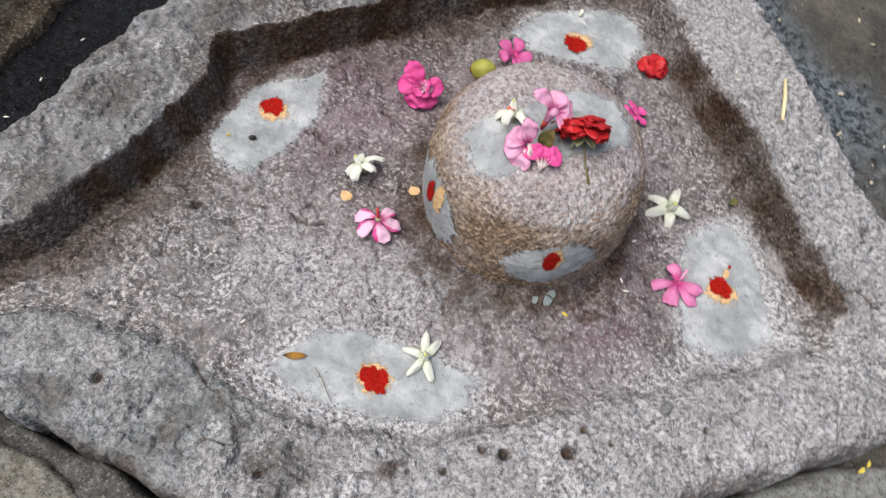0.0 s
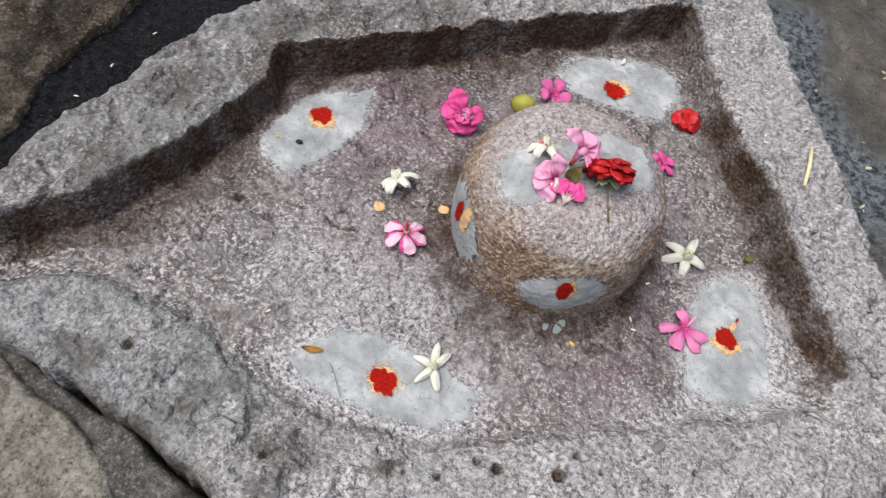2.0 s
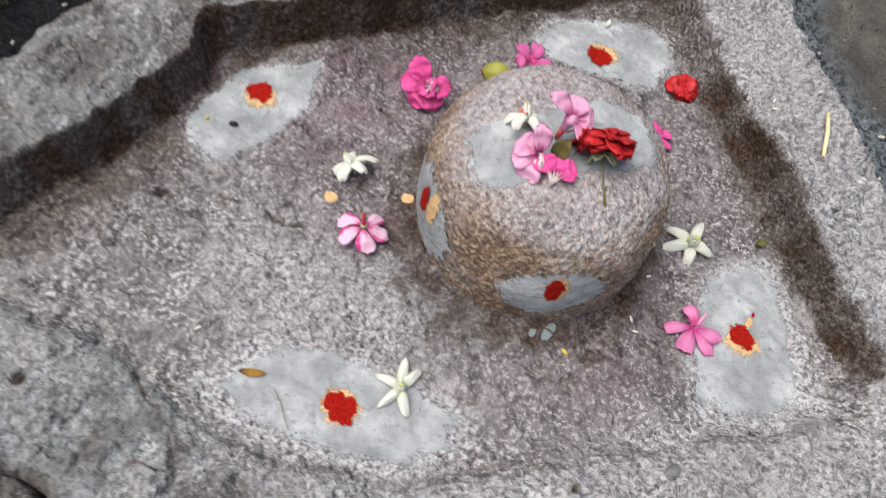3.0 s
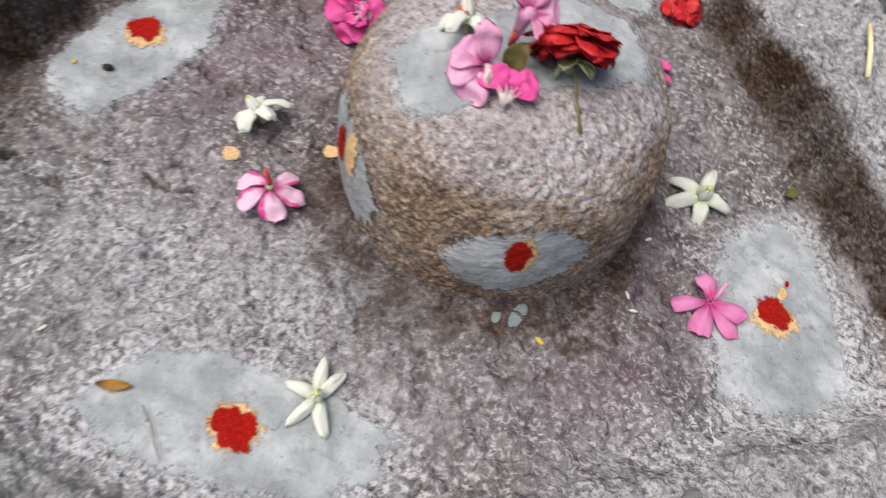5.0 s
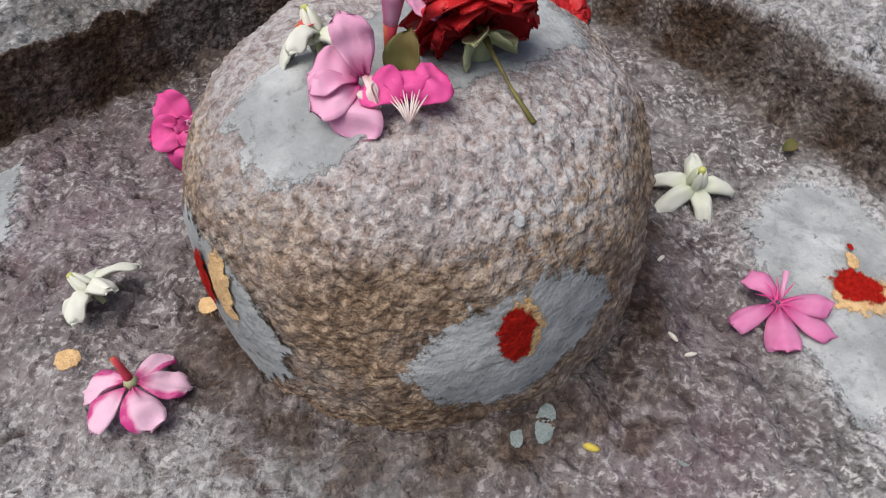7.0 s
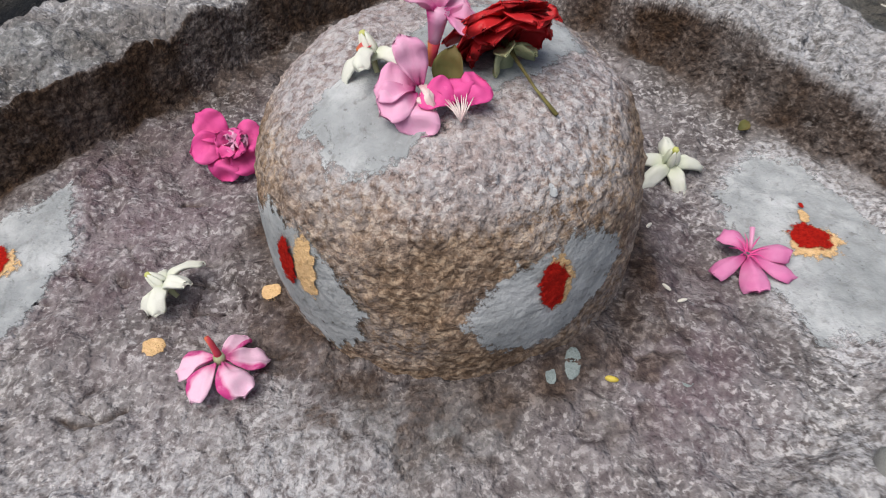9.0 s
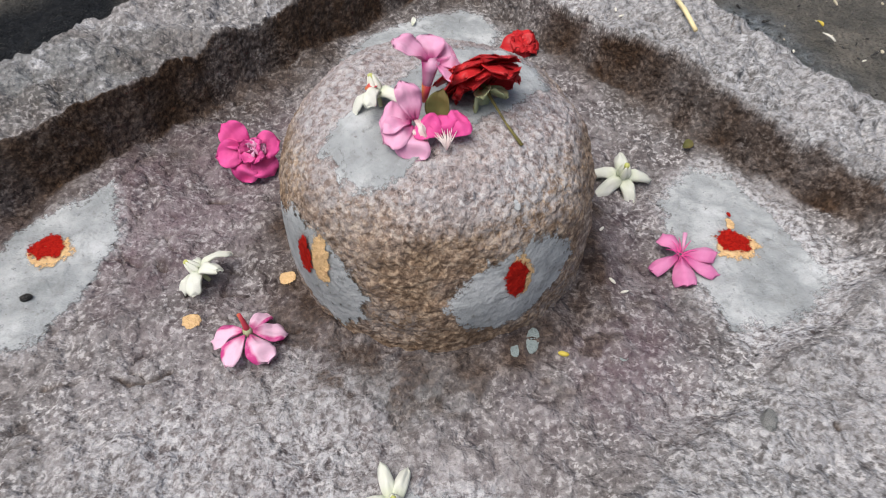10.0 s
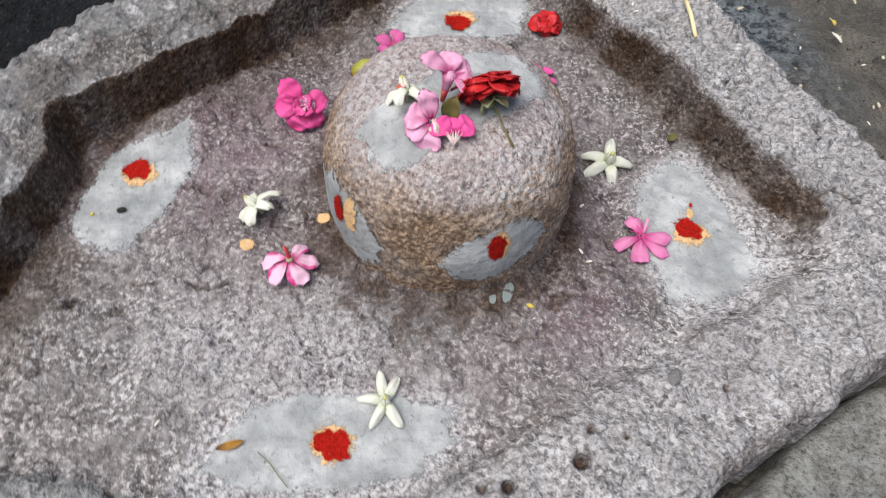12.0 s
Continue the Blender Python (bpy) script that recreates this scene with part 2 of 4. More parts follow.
M_PEBBLE = plain_stone("pale pebble", (0.44, 0.46, 0.46), (0.62, 0.64, 0.64), 70)
M_HUSK = petal_mat("pale husk", (0.45, 0.40, 0.28), (0.60, 0.55, 0.42), (0.40, 0.34, 0.22), 0.05)
M_DARKSTONE = plain_stone("dark pebble", (0.04, 0.04, 0.04), (0.12, 0.12, 0.12), 60)


# ---- shapes ----
def lattice(ix, iy, iz, seed):
    h = ix.astype(np.uint32) * np.uint32(374761393) + iy.astype(np.uint32) * np.uint32(668265263) + iz.astype(np.uint32) * np.uint32(2246822519) + np.uint32(seed * 3266489 + 17)
    h = (h ^ (h >> np.uint32(13))) * np.uint32(1274126177)
    h = h ^ (h >> np.uint32(16))
    return (h & np.uint32(0xFFFF)).astype(float) / 32767.5 - 1.0


def grain(x, y, z=0.0, size=0.01, seed=1):
    """Smooth noise between -1 and 1 with lumps of the given size."""
    x, y, z = np.broadcast_arrays(np.asarray(x, float) / size, np.asarray(y, float) / size, np.asarray(z, float) / size)
    fx, fy, fz = np.floor(x), np.floor(y), np.floor(z)
    ix, iy, iz = fx.astype(np.int64), fy.astype(np.int64), fz.astype(np.int64)
    u, v, w = (q * q * (3 - 2 * q) for q in (x - fx, y - fy, z - fz))
    out = 0.0
    for a in (0, 1):
        for b in (0, 1):
            for c in (0, 1):
                k = (u if a else 1 - u) * (v if b else 1 - v) * (w if c else 1 - w)
                out = out + k * lattice(ix + a, iy + b, iz + c, seed)
    return out


def smooth(x, a, b):
    q = np.clip((x - a) / (b - a), 0, 1)
    return q * q * (3 - 2 * q)


def border(x, y, corners, values=None):
    """Distance to a closed outline, positive outside; and the outline's values at the nearest place."""
    best = np.full(np.shape(x), 1e9)
    inside = np.zeros(np.shape(x), bool)
    got = None if values is None else np.zeros((*np.shape(x), len(values[0])))
    for i, (ax, ay) in enumerate(corners):
        j = (i + 1) % len(corners)
        bx, by = corners[j]
        ex, ey = bx - ax, by - ay
        q = np.clip(((x - ax) * ex + (y - ay) * ey) / (ex * ex + ey * ey), 0, 1)
        dd = np.hypot(x - ax - q * ex, y - ay - q * ey)
        near = dd < best
        best = np.where(near, dd, best)
        if got is not None:
            for k in range(got.shape[-1]):
                got[..., k] = np.where(near, values[i][k] * (1 - q) + values[j][k] * q, got[..., k])
        if ey != 0:
            cross = ((ay > y) != (by > y)) & (x < ex * (y - ay) / ey + ax)
            inside ^= cross
    return np.where(inside, -best, best), got


def ridged(x, y, z, size, seed):
    """Sharp crests and chips of the given size, about 0 on the mean."""
    return (1 - np.minimum(np.abs(grain(x, y, z, size, seed)) * 1.7, 1)) ** 1.6 - 0.45


def rough(x, y, amount=1.0):
    return amount * (0.0030 * grain(x, y, 0, 0.07, 3) + 0.0024 * grain(x, y, 0, 0.022, 4) + 0.0019 * grain(x, y, 0, 0.010, 5) + 0.0010 * grain(x, y, 0, 0.0045, 6) - 0.0017 * ridged(x, y, 0, 0.019, 7) + 0.0007 * ridged(x + 0.5 * y, y, 0, 0.008, 8))


# corner x, y, rim height, width of the wall's slope
HOLLOW = [
    (-0.335, 0.190, 0.040, 0.014), (-0.252, 0.268, 0.040, 0.014), (-0.203, 0.322, 0.040, 0.013), (-0.170, 0.398, 0.042, 0.012),
    (-0.148, 0.470, 0.042, 0.010), (-0.141, 0.505, 0.042, 0.009), (-0.150, 0.538, 0.042, 0.008), (-0.062, 0.611, 0.042, 0.009), (0.045, 0.706, 0.042, 0.010), (0.187, 0.826, 0.042, 0.011),
    (0.230, 0.752, 0.040, 0.012), (0.281, 0.678, 0.040, 0.012), (0.340, 0.600, 0.040, 0.012), (0.381, 0.547, 0.038, 0.013), (0.424, 0.490, 0.030, 0.020),
    (0.412, 0.448, 0.022, 0.060), (0.295, 0.377, 0.016, 0.060), (0.183, 0.308, 0.012, 0.056), (0.131, 0.280, 0.010, 0.050),
    (0.068, 0.265, 0.010, 0.042), (-0.004, 0.267, 0.010, 0.040), (-0.060, 0.284, 0.011, 0.034), (-0.109, 0.283, 0.014, 0.024),
    (-0.176, 0.275, 0.014, 0.020), (-0.335, 0.165, 0.014, 0.020)]
OUTLINE = [
    (-0.345, 0.185), (-0.285, 0.297), (-0.276, 0.350), (-0.255, 0.420), (-0.239, 0.485), (-0.220, 0.555), (-0.168, 0.635), (-0.090, 0.718),
    (0.060, 0.850), (0.200, 0.950), (0.262, 0.890), (0.308, 0.816), (0.358, 0.730), (0.410, 0.648), (0.447, 0.592), (0.485, 0.547),
    (0.520, 0.440), (0.462, 0.386), (0.410, 0.350), (0.360, 0.316), (0.312, 0.284), (0.210, 0.200), (0.100, 0.130), (0.030, 0.165),
    (-0.064, 0.191), (-0.136, 0.201), (-0.196, 0.204), (-0.345, 0.150)]


# outlines of the ash smears
ASH_L = [(-.133, .462), (-.126, .512), (-.107, .545), (-.066, .566), (-.053, .522), (-.068, .474), (-.085, .444), (-.117, .446)]
ASH_F = [(-.004, .292), (.016, .325), (.040, .340), (.083, .346), (.126, .343), (.155, .337), (.155, .315), (.128, .290), (.064, .280), (.020, .281)]
ASH_R = [(.295, .525), (.331, .558), (.354, .542), (.369, .495), (.384, .450), (.346, .422), (.307, .420), (.297, .457)]
ASH_B = [(.082, .690), (.108, .732), (.172, .762), (.200, .764), (.218, .738), (.209, .692), (.174, .683), (.116, .676)]


def floor_height(x, y, fine=1.0):
    """Height of the carved block's top face."""
    wx = x + 0.0028 * grain(x, y, 0, 0.03, 11) + 0.0014 * grain(x, y, 0, 0.012, 12)
    wy = y + 0.0028 * grain(x, y, 0, 0.03, 13) + 0.0014 * grain(x, y, 0, 0.012, 14)
    dd, got = border(wx, wy, [c[:2] for c in HOLLOW], [c[2:] for c in HOLLOW])
    high, wide = got[..., 0], got[..., 1]
    rise = np.clip((dd + wide / 2) / wide, 0, 1)
    step = np.where(high > 0.026, 0.75 * rise ** 1.7 + 0.25 * smooth(rise, 0, 1), smooth(rise, 0, 1))
    h = high * step + 0.004 * smooth(dd, 0.0, 0.09)
    drum = np.hypot(x - DRUM[0], y - DRUM[1])
    paste = np.zeros(np.shape(x))
    for poly in (ASH_L, ASH_F, ASH_R, ASH_B):
        paste = np.maximum(paste, 1 - smooth(border(x, y, poly)[0], -0.004, 0.012))
    fine = fine * (1 - 0.55 * paste)
    h = h + 0.006 * (1 - smooth(drum, 0.09, 0.122))
    return h + rough(x, y, 1.0) * fine * (1 + 0.5 * step * (high > 0.02)) + 4 * step * (1 - step) * smooth(high, 0.018, 0.03) * (0.0045 * grain(x, y, 0, 0.016, 15) + 0.0012 * grain(x, y, 0, 0.007, 16)), dd, step, high


DRUM = (0.1475, 0.508)
TOP_ASH = [(.084, .478), (.092, .491), (.114, .510), (.139, .534), (.162, .553), (.186, .555), (.204, .541), (.206, .520), (.186, .500), (.148, .479), (.130, .461), (.117, .451), (.099, .457)]


def from_grid(name, xs, ys, zs, keep=None, layer=None):
    """A sheet of quads over a grid; keep: which quads stay; layer: colours of the stains, point by point."""
    ny, nx = xs.shape
    idx = np.arange(nx * ny).reshape(ny, nx)
    quads = np.stack([idx[:-1, :-1], idx[:-1, 1:], idx[1:, 1:], idx[1:, :-1]], -1).reshape(-1, 4)
    if keep is not None:
        quads = quads[keep[:-1, :-1].reshape(-1)]
    used = np.zeros(nx * ny, bool)
    used[quads.reshape(-1)] = True
    renum = np.cumsum(used) - 1
    co = np.stack([xs, ys, zs], -1).reshape(-1, 3)[used]
    quads = renum[quads]
    me = bpy.data.meshes.new(name)
    me.vertices.add(len(co))
    me.vertices.foreach_set("co", co.astype(np.float32).reshape(-1))
    me.loops.add(quads.size)
    me.loops.foreach_set("vertex_index", quads.astype(np.int32).reshape(-1))
    me.polygons.add(len(quads))
    me.polygons.foreach_set("loop_start", (np.arange(len(quads)) * 4).astype(np.int32))
    me.polygons.foreach_set("use_smooth", np.ones(len(quads), bool))
    me.update(calc_edges=True)
    if layer is not None:
        at = me.color_attributes.new("stain", "FLOAT_COLOR", "POINT")
        col = layer.reshape(-1, layer.shape[-1])[used]
        if col.shape[1] == 3:
            col = np.concatenate([col, np.zeros((len(col), 1))], 1)
        at.data.foreach_set("color", col.astype(np.float32).reshape(-1))
    return me


def thing(name, me, mat, label, category, kind="", group=""):
    me.materials.append(mat)
    return tagged(new(name, me), label, category, group, kind)


def part(name, me, mat, parent, label="", m=None):
    if not me.materials:
        me.materials.append(mat)
    ob = new(name, me)
    ob.parent = parent
    if m is not None:
        ob.matrix_basis = m
    return tagged(ob, label)


# ---- the carved block ----
CELL = 0.00125
gx, gy = np.meshgrid(np.arange(-0.36, 0.54, CELL), np.arange(0.12, 0.98, CELL))
gz, dist_in, _, high_in = floor_height(gx, gy)
edge, _ = border(gx + 0.003 * grain(gx, gy, 0, 0.035, 21) + 0.002 * grain(gx, gy, 0, 0.011, 22), gy + 0.003 * grain(gx, gy, 0, 0.035, 23), OUTLINE)
broken = (gy < 0.26) | ((gx > 0.2) & (gy < 0.43))
edge = edge + np.where(broken, 0.0042, 0.0014) * grain(gx, gy, 0, 0.019, 24) + np.where(broken, 0.0022, 0.0) * ridged(gx, gy, 0, 0.009, 47) + 0.0012 * grain(gx, gy, 0, 0.008, 28)
gz = gz - 0.009 * smooth(edge, -0.014, 0.0) - 0.075 * smooth(edge, -0.003, 0.006)
ridge = 1 - np.abs(grain(gx * 0.7 + gy * 0.7, (gy - gx) * 1.1, 0, 0.035, 25) + 0.45 * grain(gx, gy, 0, 0.013, 26))
groove = smooth(ridge, 0.93, 1.0) * smooth(grain(gx, gy, 0, 0.03, 27), 0.15, 0.4)
groove = np.maximum(groove, smooth(1 - np.abs(grain(gx + 0.4 * gy, gy, 0, 0.016, 34)), 0.90, 1.0) * smooth(grain(gx, gy, 0, 0.02, 35), 0.25, 0.5))
calm = np.where(high_in < 0.026, np.where(gx > 0.14, 0.25, 0.55), 1.0)
gz = gz - 0.0030 * groove * calm
PITS = ((.233, .303, .0048, .005), (.188, .287, .0040, .005), (.240, .322, .0026, .004), (-.108, .243, .0036, .005), (.172, .285, .0030, .003), (.026, .218, .0030, .004), (-.112, .400, .0036, .004), (.330, .352, .0022, .003), (.262, .318, .0018, .002), (.150, .262, .0022, .003))
for px, py, pr, pd in PITS:
    gz = gz - 1.6 * pd * np.exp(-(((gx - px) ** 2 + (gy - py) ** 2) / pr ** 2) ** 2)
CRACKS = (  # points, half width, depth
    (((-.075, .4205), (-.040, .418), (-.019, .4185), (-.007, .422)), 0.0016, 0.0040),
    (((.048, .4445), (.067, .4425)), 0.0014, 0.0030),
    (((-.052, .275), (-.030, .262), (-.012, .255), (.005, .233), (.018, .216)), 0.0010, 0.0026),
    (((.018, .216), (.043, .228), (.059, .227)), 0.0010, 0.0026),
    (((.005, .233), (-.020, .228), (-.046, .236)), 0.0009, 0.0022),
    (((.389, .525), (.419, .504), (.450, .495)), 0.0013, 0.0028),
    (((-.034, .541), (-.022, .539)), 0.0020, 0.0040), (((.000, .551), (.010, .547)), 0.0016, 0.0035), (((-.117, .402), (-.108, .402)), 0.0026, 0.0045))
split = np.zeros_like(gx)
for points, half, deep in CRACKS:
    bent_x, bent_y = gx + 0.0030 * grain(gx, gy, 0, 0.012, 29) + 0.0014 * grain(gx, gy, 0, 0.004, 49), gy + 0.0030 * grain(gx, gy, 0, 0.012, 30) + 0.0014 * grain(gx, gy, 0, 0.004, 50)
    way = np.full(gx.shape, 1.0)
    for (ax, ay), (bx, by) in zip(points, points[1:]):
        q = np.clip(((bent_x - ax) * (bx - ax) + (bent_y - ay) * (by - ay)) / ((bx - ax) ** 2 + (by - ay) ** 2), 0, 1)
        way = np.minimum(way, np.hypot(bent_x - ax - q * (bx - ax), bent_y - ay - q * (by - ay)))
    cut = np.exp(-(way / half) ** 2) * smooth(grain(gx, gy, 0, 0.014, 56), -0.75, -0.1)
    gz = gz - deep * cut
    split = np.maximum(split, cut)
shelf = smooth(dist_in, 0.0, 0.02) * (high_in < 0.03) * (1 - smooth(gx, 0.08, 0.2))
gz = gz + shelf * (0.0035 * ridged(gx + 0.5 * gy, gy, 0, 0.034, 17) + 0.0022 * ridged(gx, gy - 0.4 * gx, 0, 0.015, 18) + 0.003 * grain(gx, gy, 0, 0.05, 19))
LIP = np.where((high_in < 0.024) & (gx > 0.06), 1.0, 0.0)
gz = gz + 0.0016 * LIP * (smooth(dist_in, -0.0010, 0.0012) - 0.5 * smooth(dist_in, 0.004, 0.03))
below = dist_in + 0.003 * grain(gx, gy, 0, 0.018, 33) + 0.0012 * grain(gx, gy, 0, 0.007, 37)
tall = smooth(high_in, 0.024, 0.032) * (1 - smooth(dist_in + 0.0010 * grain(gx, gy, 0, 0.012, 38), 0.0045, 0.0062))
# Brown mud on the wall, darkened further to carry the wall's shade.
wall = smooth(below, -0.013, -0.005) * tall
# The brown thins out from the wall's foot over the floor.
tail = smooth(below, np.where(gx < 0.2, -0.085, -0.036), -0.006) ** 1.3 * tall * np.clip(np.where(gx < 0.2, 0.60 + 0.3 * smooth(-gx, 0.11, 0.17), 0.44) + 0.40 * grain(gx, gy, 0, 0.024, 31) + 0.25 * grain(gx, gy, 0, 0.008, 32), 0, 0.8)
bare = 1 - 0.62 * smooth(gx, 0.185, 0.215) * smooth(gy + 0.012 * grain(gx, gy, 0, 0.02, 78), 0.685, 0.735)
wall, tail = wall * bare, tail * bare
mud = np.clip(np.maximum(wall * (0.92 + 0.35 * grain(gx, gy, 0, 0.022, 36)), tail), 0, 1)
# Grooves and cracks take the dark brown colour too, besides their depth.
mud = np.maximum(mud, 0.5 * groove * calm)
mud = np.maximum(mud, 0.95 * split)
blot = smooth(np.exp(-((gx - 0.114) ** 2 / 0.016 ** 2 + (gy - 0.2495) ** 2 / 0.011 ** 2)) + 0.45 * grain(gx, gy, 0, 0.007, 48), 0.45, 0.8) * (np.hypot(gx - 0.114, gy - 0.25) < 0.04)
mud = np.maximum(mud, 0.75 * blot)
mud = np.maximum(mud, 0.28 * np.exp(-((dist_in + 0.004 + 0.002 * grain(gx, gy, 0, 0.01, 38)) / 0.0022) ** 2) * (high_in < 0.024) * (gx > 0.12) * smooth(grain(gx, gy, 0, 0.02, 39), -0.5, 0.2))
# Pits are filled with the same dark brown, besides their depth.
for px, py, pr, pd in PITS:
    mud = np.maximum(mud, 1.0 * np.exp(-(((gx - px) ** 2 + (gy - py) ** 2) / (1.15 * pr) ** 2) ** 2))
# Dirt ring at the round stone's foot, with its contact shade painted in.
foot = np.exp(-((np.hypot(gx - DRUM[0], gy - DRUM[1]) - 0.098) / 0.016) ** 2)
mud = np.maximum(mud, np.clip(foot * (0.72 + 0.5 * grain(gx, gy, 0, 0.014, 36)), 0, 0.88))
# Dark flecks widen that ring to the front, dirt and painted shade together.
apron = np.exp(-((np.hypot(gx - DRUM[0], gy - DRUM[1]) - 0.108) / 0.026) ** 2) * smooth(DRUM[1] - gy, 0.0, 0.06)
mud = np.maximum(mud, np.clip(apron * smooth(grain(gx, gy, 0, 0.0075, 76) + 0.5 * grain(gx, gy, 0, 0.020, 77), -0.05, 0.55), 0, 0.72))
ash = np.zeros_like(gx)
for poly, far, ox, oy, much in ((ASH_L, 0.006, 0, 0, 0.6), (ASH_F, 0.024, -0.003, -0.007, 0.95), (ASH_R, 0.022, 0.009, -0.006, 0.9), (ASH_B, 0.008, 0, 0, 0.6)):
    da, _ = border(gx - ox + 0.006 * grain(gx, gy, 0, 0.02, 41), gy - oy + 0.006 * grain(gx, gy, 0, 0.02, 42), poly)
    ash = np.maximum(ash, much * (1 - smooth(da, 0.0, far)) * smooth(-dist_in, -0.004, 0.006))
ash = np.maximum(ash, 0.70 * np.exp(-((gx - 0.065) ** 2 + (gy - 0.372) ** 2) / 0.055 ** 2))
ash = np.maximum(ash, 0.72 * np.exp(-((gx - 0.0) ** 2 / 0.07 ** 2 + (gy - 0.368) ** 2 / 0.045 ** 2)))
ash = np.maximum(ash, 0.62 * np.exp(-((gx - 0.300) ** 2 / 0.06 ** 2 + (gy - 0.368) ** 2 / 0.03 ** 2)))
ash = np.maximum(ash, 0.42 * (dist_in > 0.004) * (1 - smooth(gx, -0.05, 0.02)) * (gy < 0.29) * (0.6 + 0.6 * grain(gx, gy, 0, 0.04, 43)))
ash = np.maximum(ash, np.where(high_in > 0.03, np.where(gx > 0.2, 0.50, 0.14), np.where(gx > 0.14, 0.48, 0.42)) * (dist_in > 0.006))
lichen = smooth(0.6 * grain(gx, gy, 0, 0.03, 44) + 0.5 * grain(gx, gy, 0, 0.009, 46) + 0.5 * grain(gx, gy, 0, 0.004, 45), 0.25, 0.75)
ash = np.clip(np.maximum(ash, 0.85 * lichen * (dist_in > 0.006)), 0, 1)
round_drum = np.hypot(gx - DRUM[0], gy - DRUM[1])
pink = (1 - smooth(round_drum, 0.09, 0.32)) * (1 - smooth(dist_in + 0.02 * grain(gx, gy, 0, 0.03, 57), -0.04, 0.012)) * 0.28 + 0.06 * (dist_in >= -1)
pink = pink + 0.55 * np.exp(-((gx + 0.005) ** 2 / 0.07 ** 2 + (gy - 0.575) ** 2 / 0.05 ** 2))
pink = pink + 0.45 * np.exp(-((gx - 0.220) ** 2 + (gy - 0.405) ** 2) / 0.045 ** 2)
pink = pink + 0.50 * np.exp(-((gx - 0.252) ** 2 / 0.028 ** 2 + (gy - 0.480) ** 2 / 0.06 ** 2))
pink = pink + 0.42 * smooth(-gx, -0.07, 0.03) * smooth(gy, 0.42, 0.50) * (dist_in < 0)
pink = pink * (1 - 0.9 * (dist_in > 0.0) * (high_in < 0.03) * (1 - smooth(gx, -0.03, 0.08)))
pink = np.clip(pink * (1 + 0.5 * grain(gx, gy, 0, 0.05, 51)), 0, 1)
ledge = (dist_in > 0.0) * (high_in < 0.03)
cool = np.clip(ledge * (1 - smooth(gx, -0.03, 0.06)) * (0.85 + 0.3 * grain(gx, gy, 0, 0.05, 52)), 0, 1)
cool = np.maximum(cool, np.clip(0.45 + 0.6 * grain(gx, gy, 0, 0.07, 53), 0, 1) * ledge * 0.4)
stain = smooth(grain(gx, gy, 0, 0.045, 58) + 0.5 * grain(gx, gy, 0, 0.015, 59), 0.15, 0.7) * ledge * smooth(dist_in, 0.004, 0.02) * (1 - smooth(gx, 0.0, 0.14))
cool = np.maximum(cool, 0.75 * stain)
ash = ash * (1 - 0.75 * stain)
mud = np.maximum(mud, 0.38 * stain)
# Grey patch before the foot: stain and contact shade in one colour.
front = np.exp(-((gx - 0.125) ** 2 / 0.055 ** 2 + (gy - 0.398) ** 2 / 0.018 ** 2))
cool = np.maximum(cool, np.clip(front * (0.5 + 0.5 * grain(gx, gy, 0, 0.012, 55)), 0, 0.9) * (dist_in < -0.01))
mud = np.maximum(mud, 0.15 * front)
cool = np.maximum(cool, np.clip(0.5 + 0.5 * grain(gx, gy, 0, 0.08, 54), 0, 1) * (dist_in > 0.006) * (high_in >= 0.03) * np.where(gx > 0.2, 0.4, 0.75))
cool = np.maximum(cool, 0.8 * blot)
worn_rim = smooth(grain(gx, gy, 0, 0.05, 67) + 0.6 * grain(gx, gy, 0, 0.017, 68), -0.15, 0.65) * (dist_in > 0.004) * smooth(-gx, -0.12, 0.05)
worn_rim = worn_rim * np.where(high_in > 0.03, 1.0, 0.3)
mud = np.maximum(mud, 0.36 * worn_rim)
ash = ash * (1 - 0.7 * worn_rim)
mud = np.maximum(mud, broken * np.clip(0.42 + 0.4 * grain(gx, gy, 0, 0.02, 75), 0, 0.8) * smooth(edge, -0.016, -0.002))
ash = ash * (1 - 0.9 * np.clip(mud, 0, 1))
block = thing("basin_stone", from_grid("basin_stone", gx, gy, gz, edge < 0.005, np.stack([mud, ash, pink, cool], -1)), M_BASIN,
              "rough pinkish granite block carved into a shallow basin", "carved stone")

# ---- ground and stones round the block ----
u = np.linspace(-1, 1, 660)
ux, uy = np.meshgrid(0.25 + 0.25 * np.sinh(5.2 * u), 0.62 + 0.25 * np.sinh(5.2 * u))
near = np.exp(-((ux - 0.1) ** 2 + (uy - 0.5) ** 2) / 0.8 ** 2)
uz = -0.050 + near * (0.006 * grain(ux, uy, 0, 0.09, 61) + 0.005 * grain(ux, uy, 0, 0.03, 62) + 0.0025 * grain(ux, uy, 0, 0.012, 63))
left = smooth(-(ux + 0.20 + 0.0 * uy), 0.0, 0.03) * near
uz = uz - 0.02 * left
off, _ = border(ux, uy, OUTLINE)
# Black mud in the left gap; the edge strip paints in the crevice's shade.
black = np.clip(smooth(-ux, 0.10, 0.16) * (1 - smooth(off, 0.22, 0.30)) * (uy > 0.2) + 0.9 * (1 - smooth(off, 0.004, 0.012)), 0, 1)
silt = smooth(ux, 0.15, 0.25) * (1 - smooth(off + 0.03 * grain(ux, uy, 0, 0.05, 64), 0.10, 0.17)) * smooth(uy + 0.05 * grain(ux, uy, 0, 0.06, 69), 0.60, 0.76)
along, across = 0.53 * ux - 0.85 * uy, 0.85 * ux + 0.53 * uy
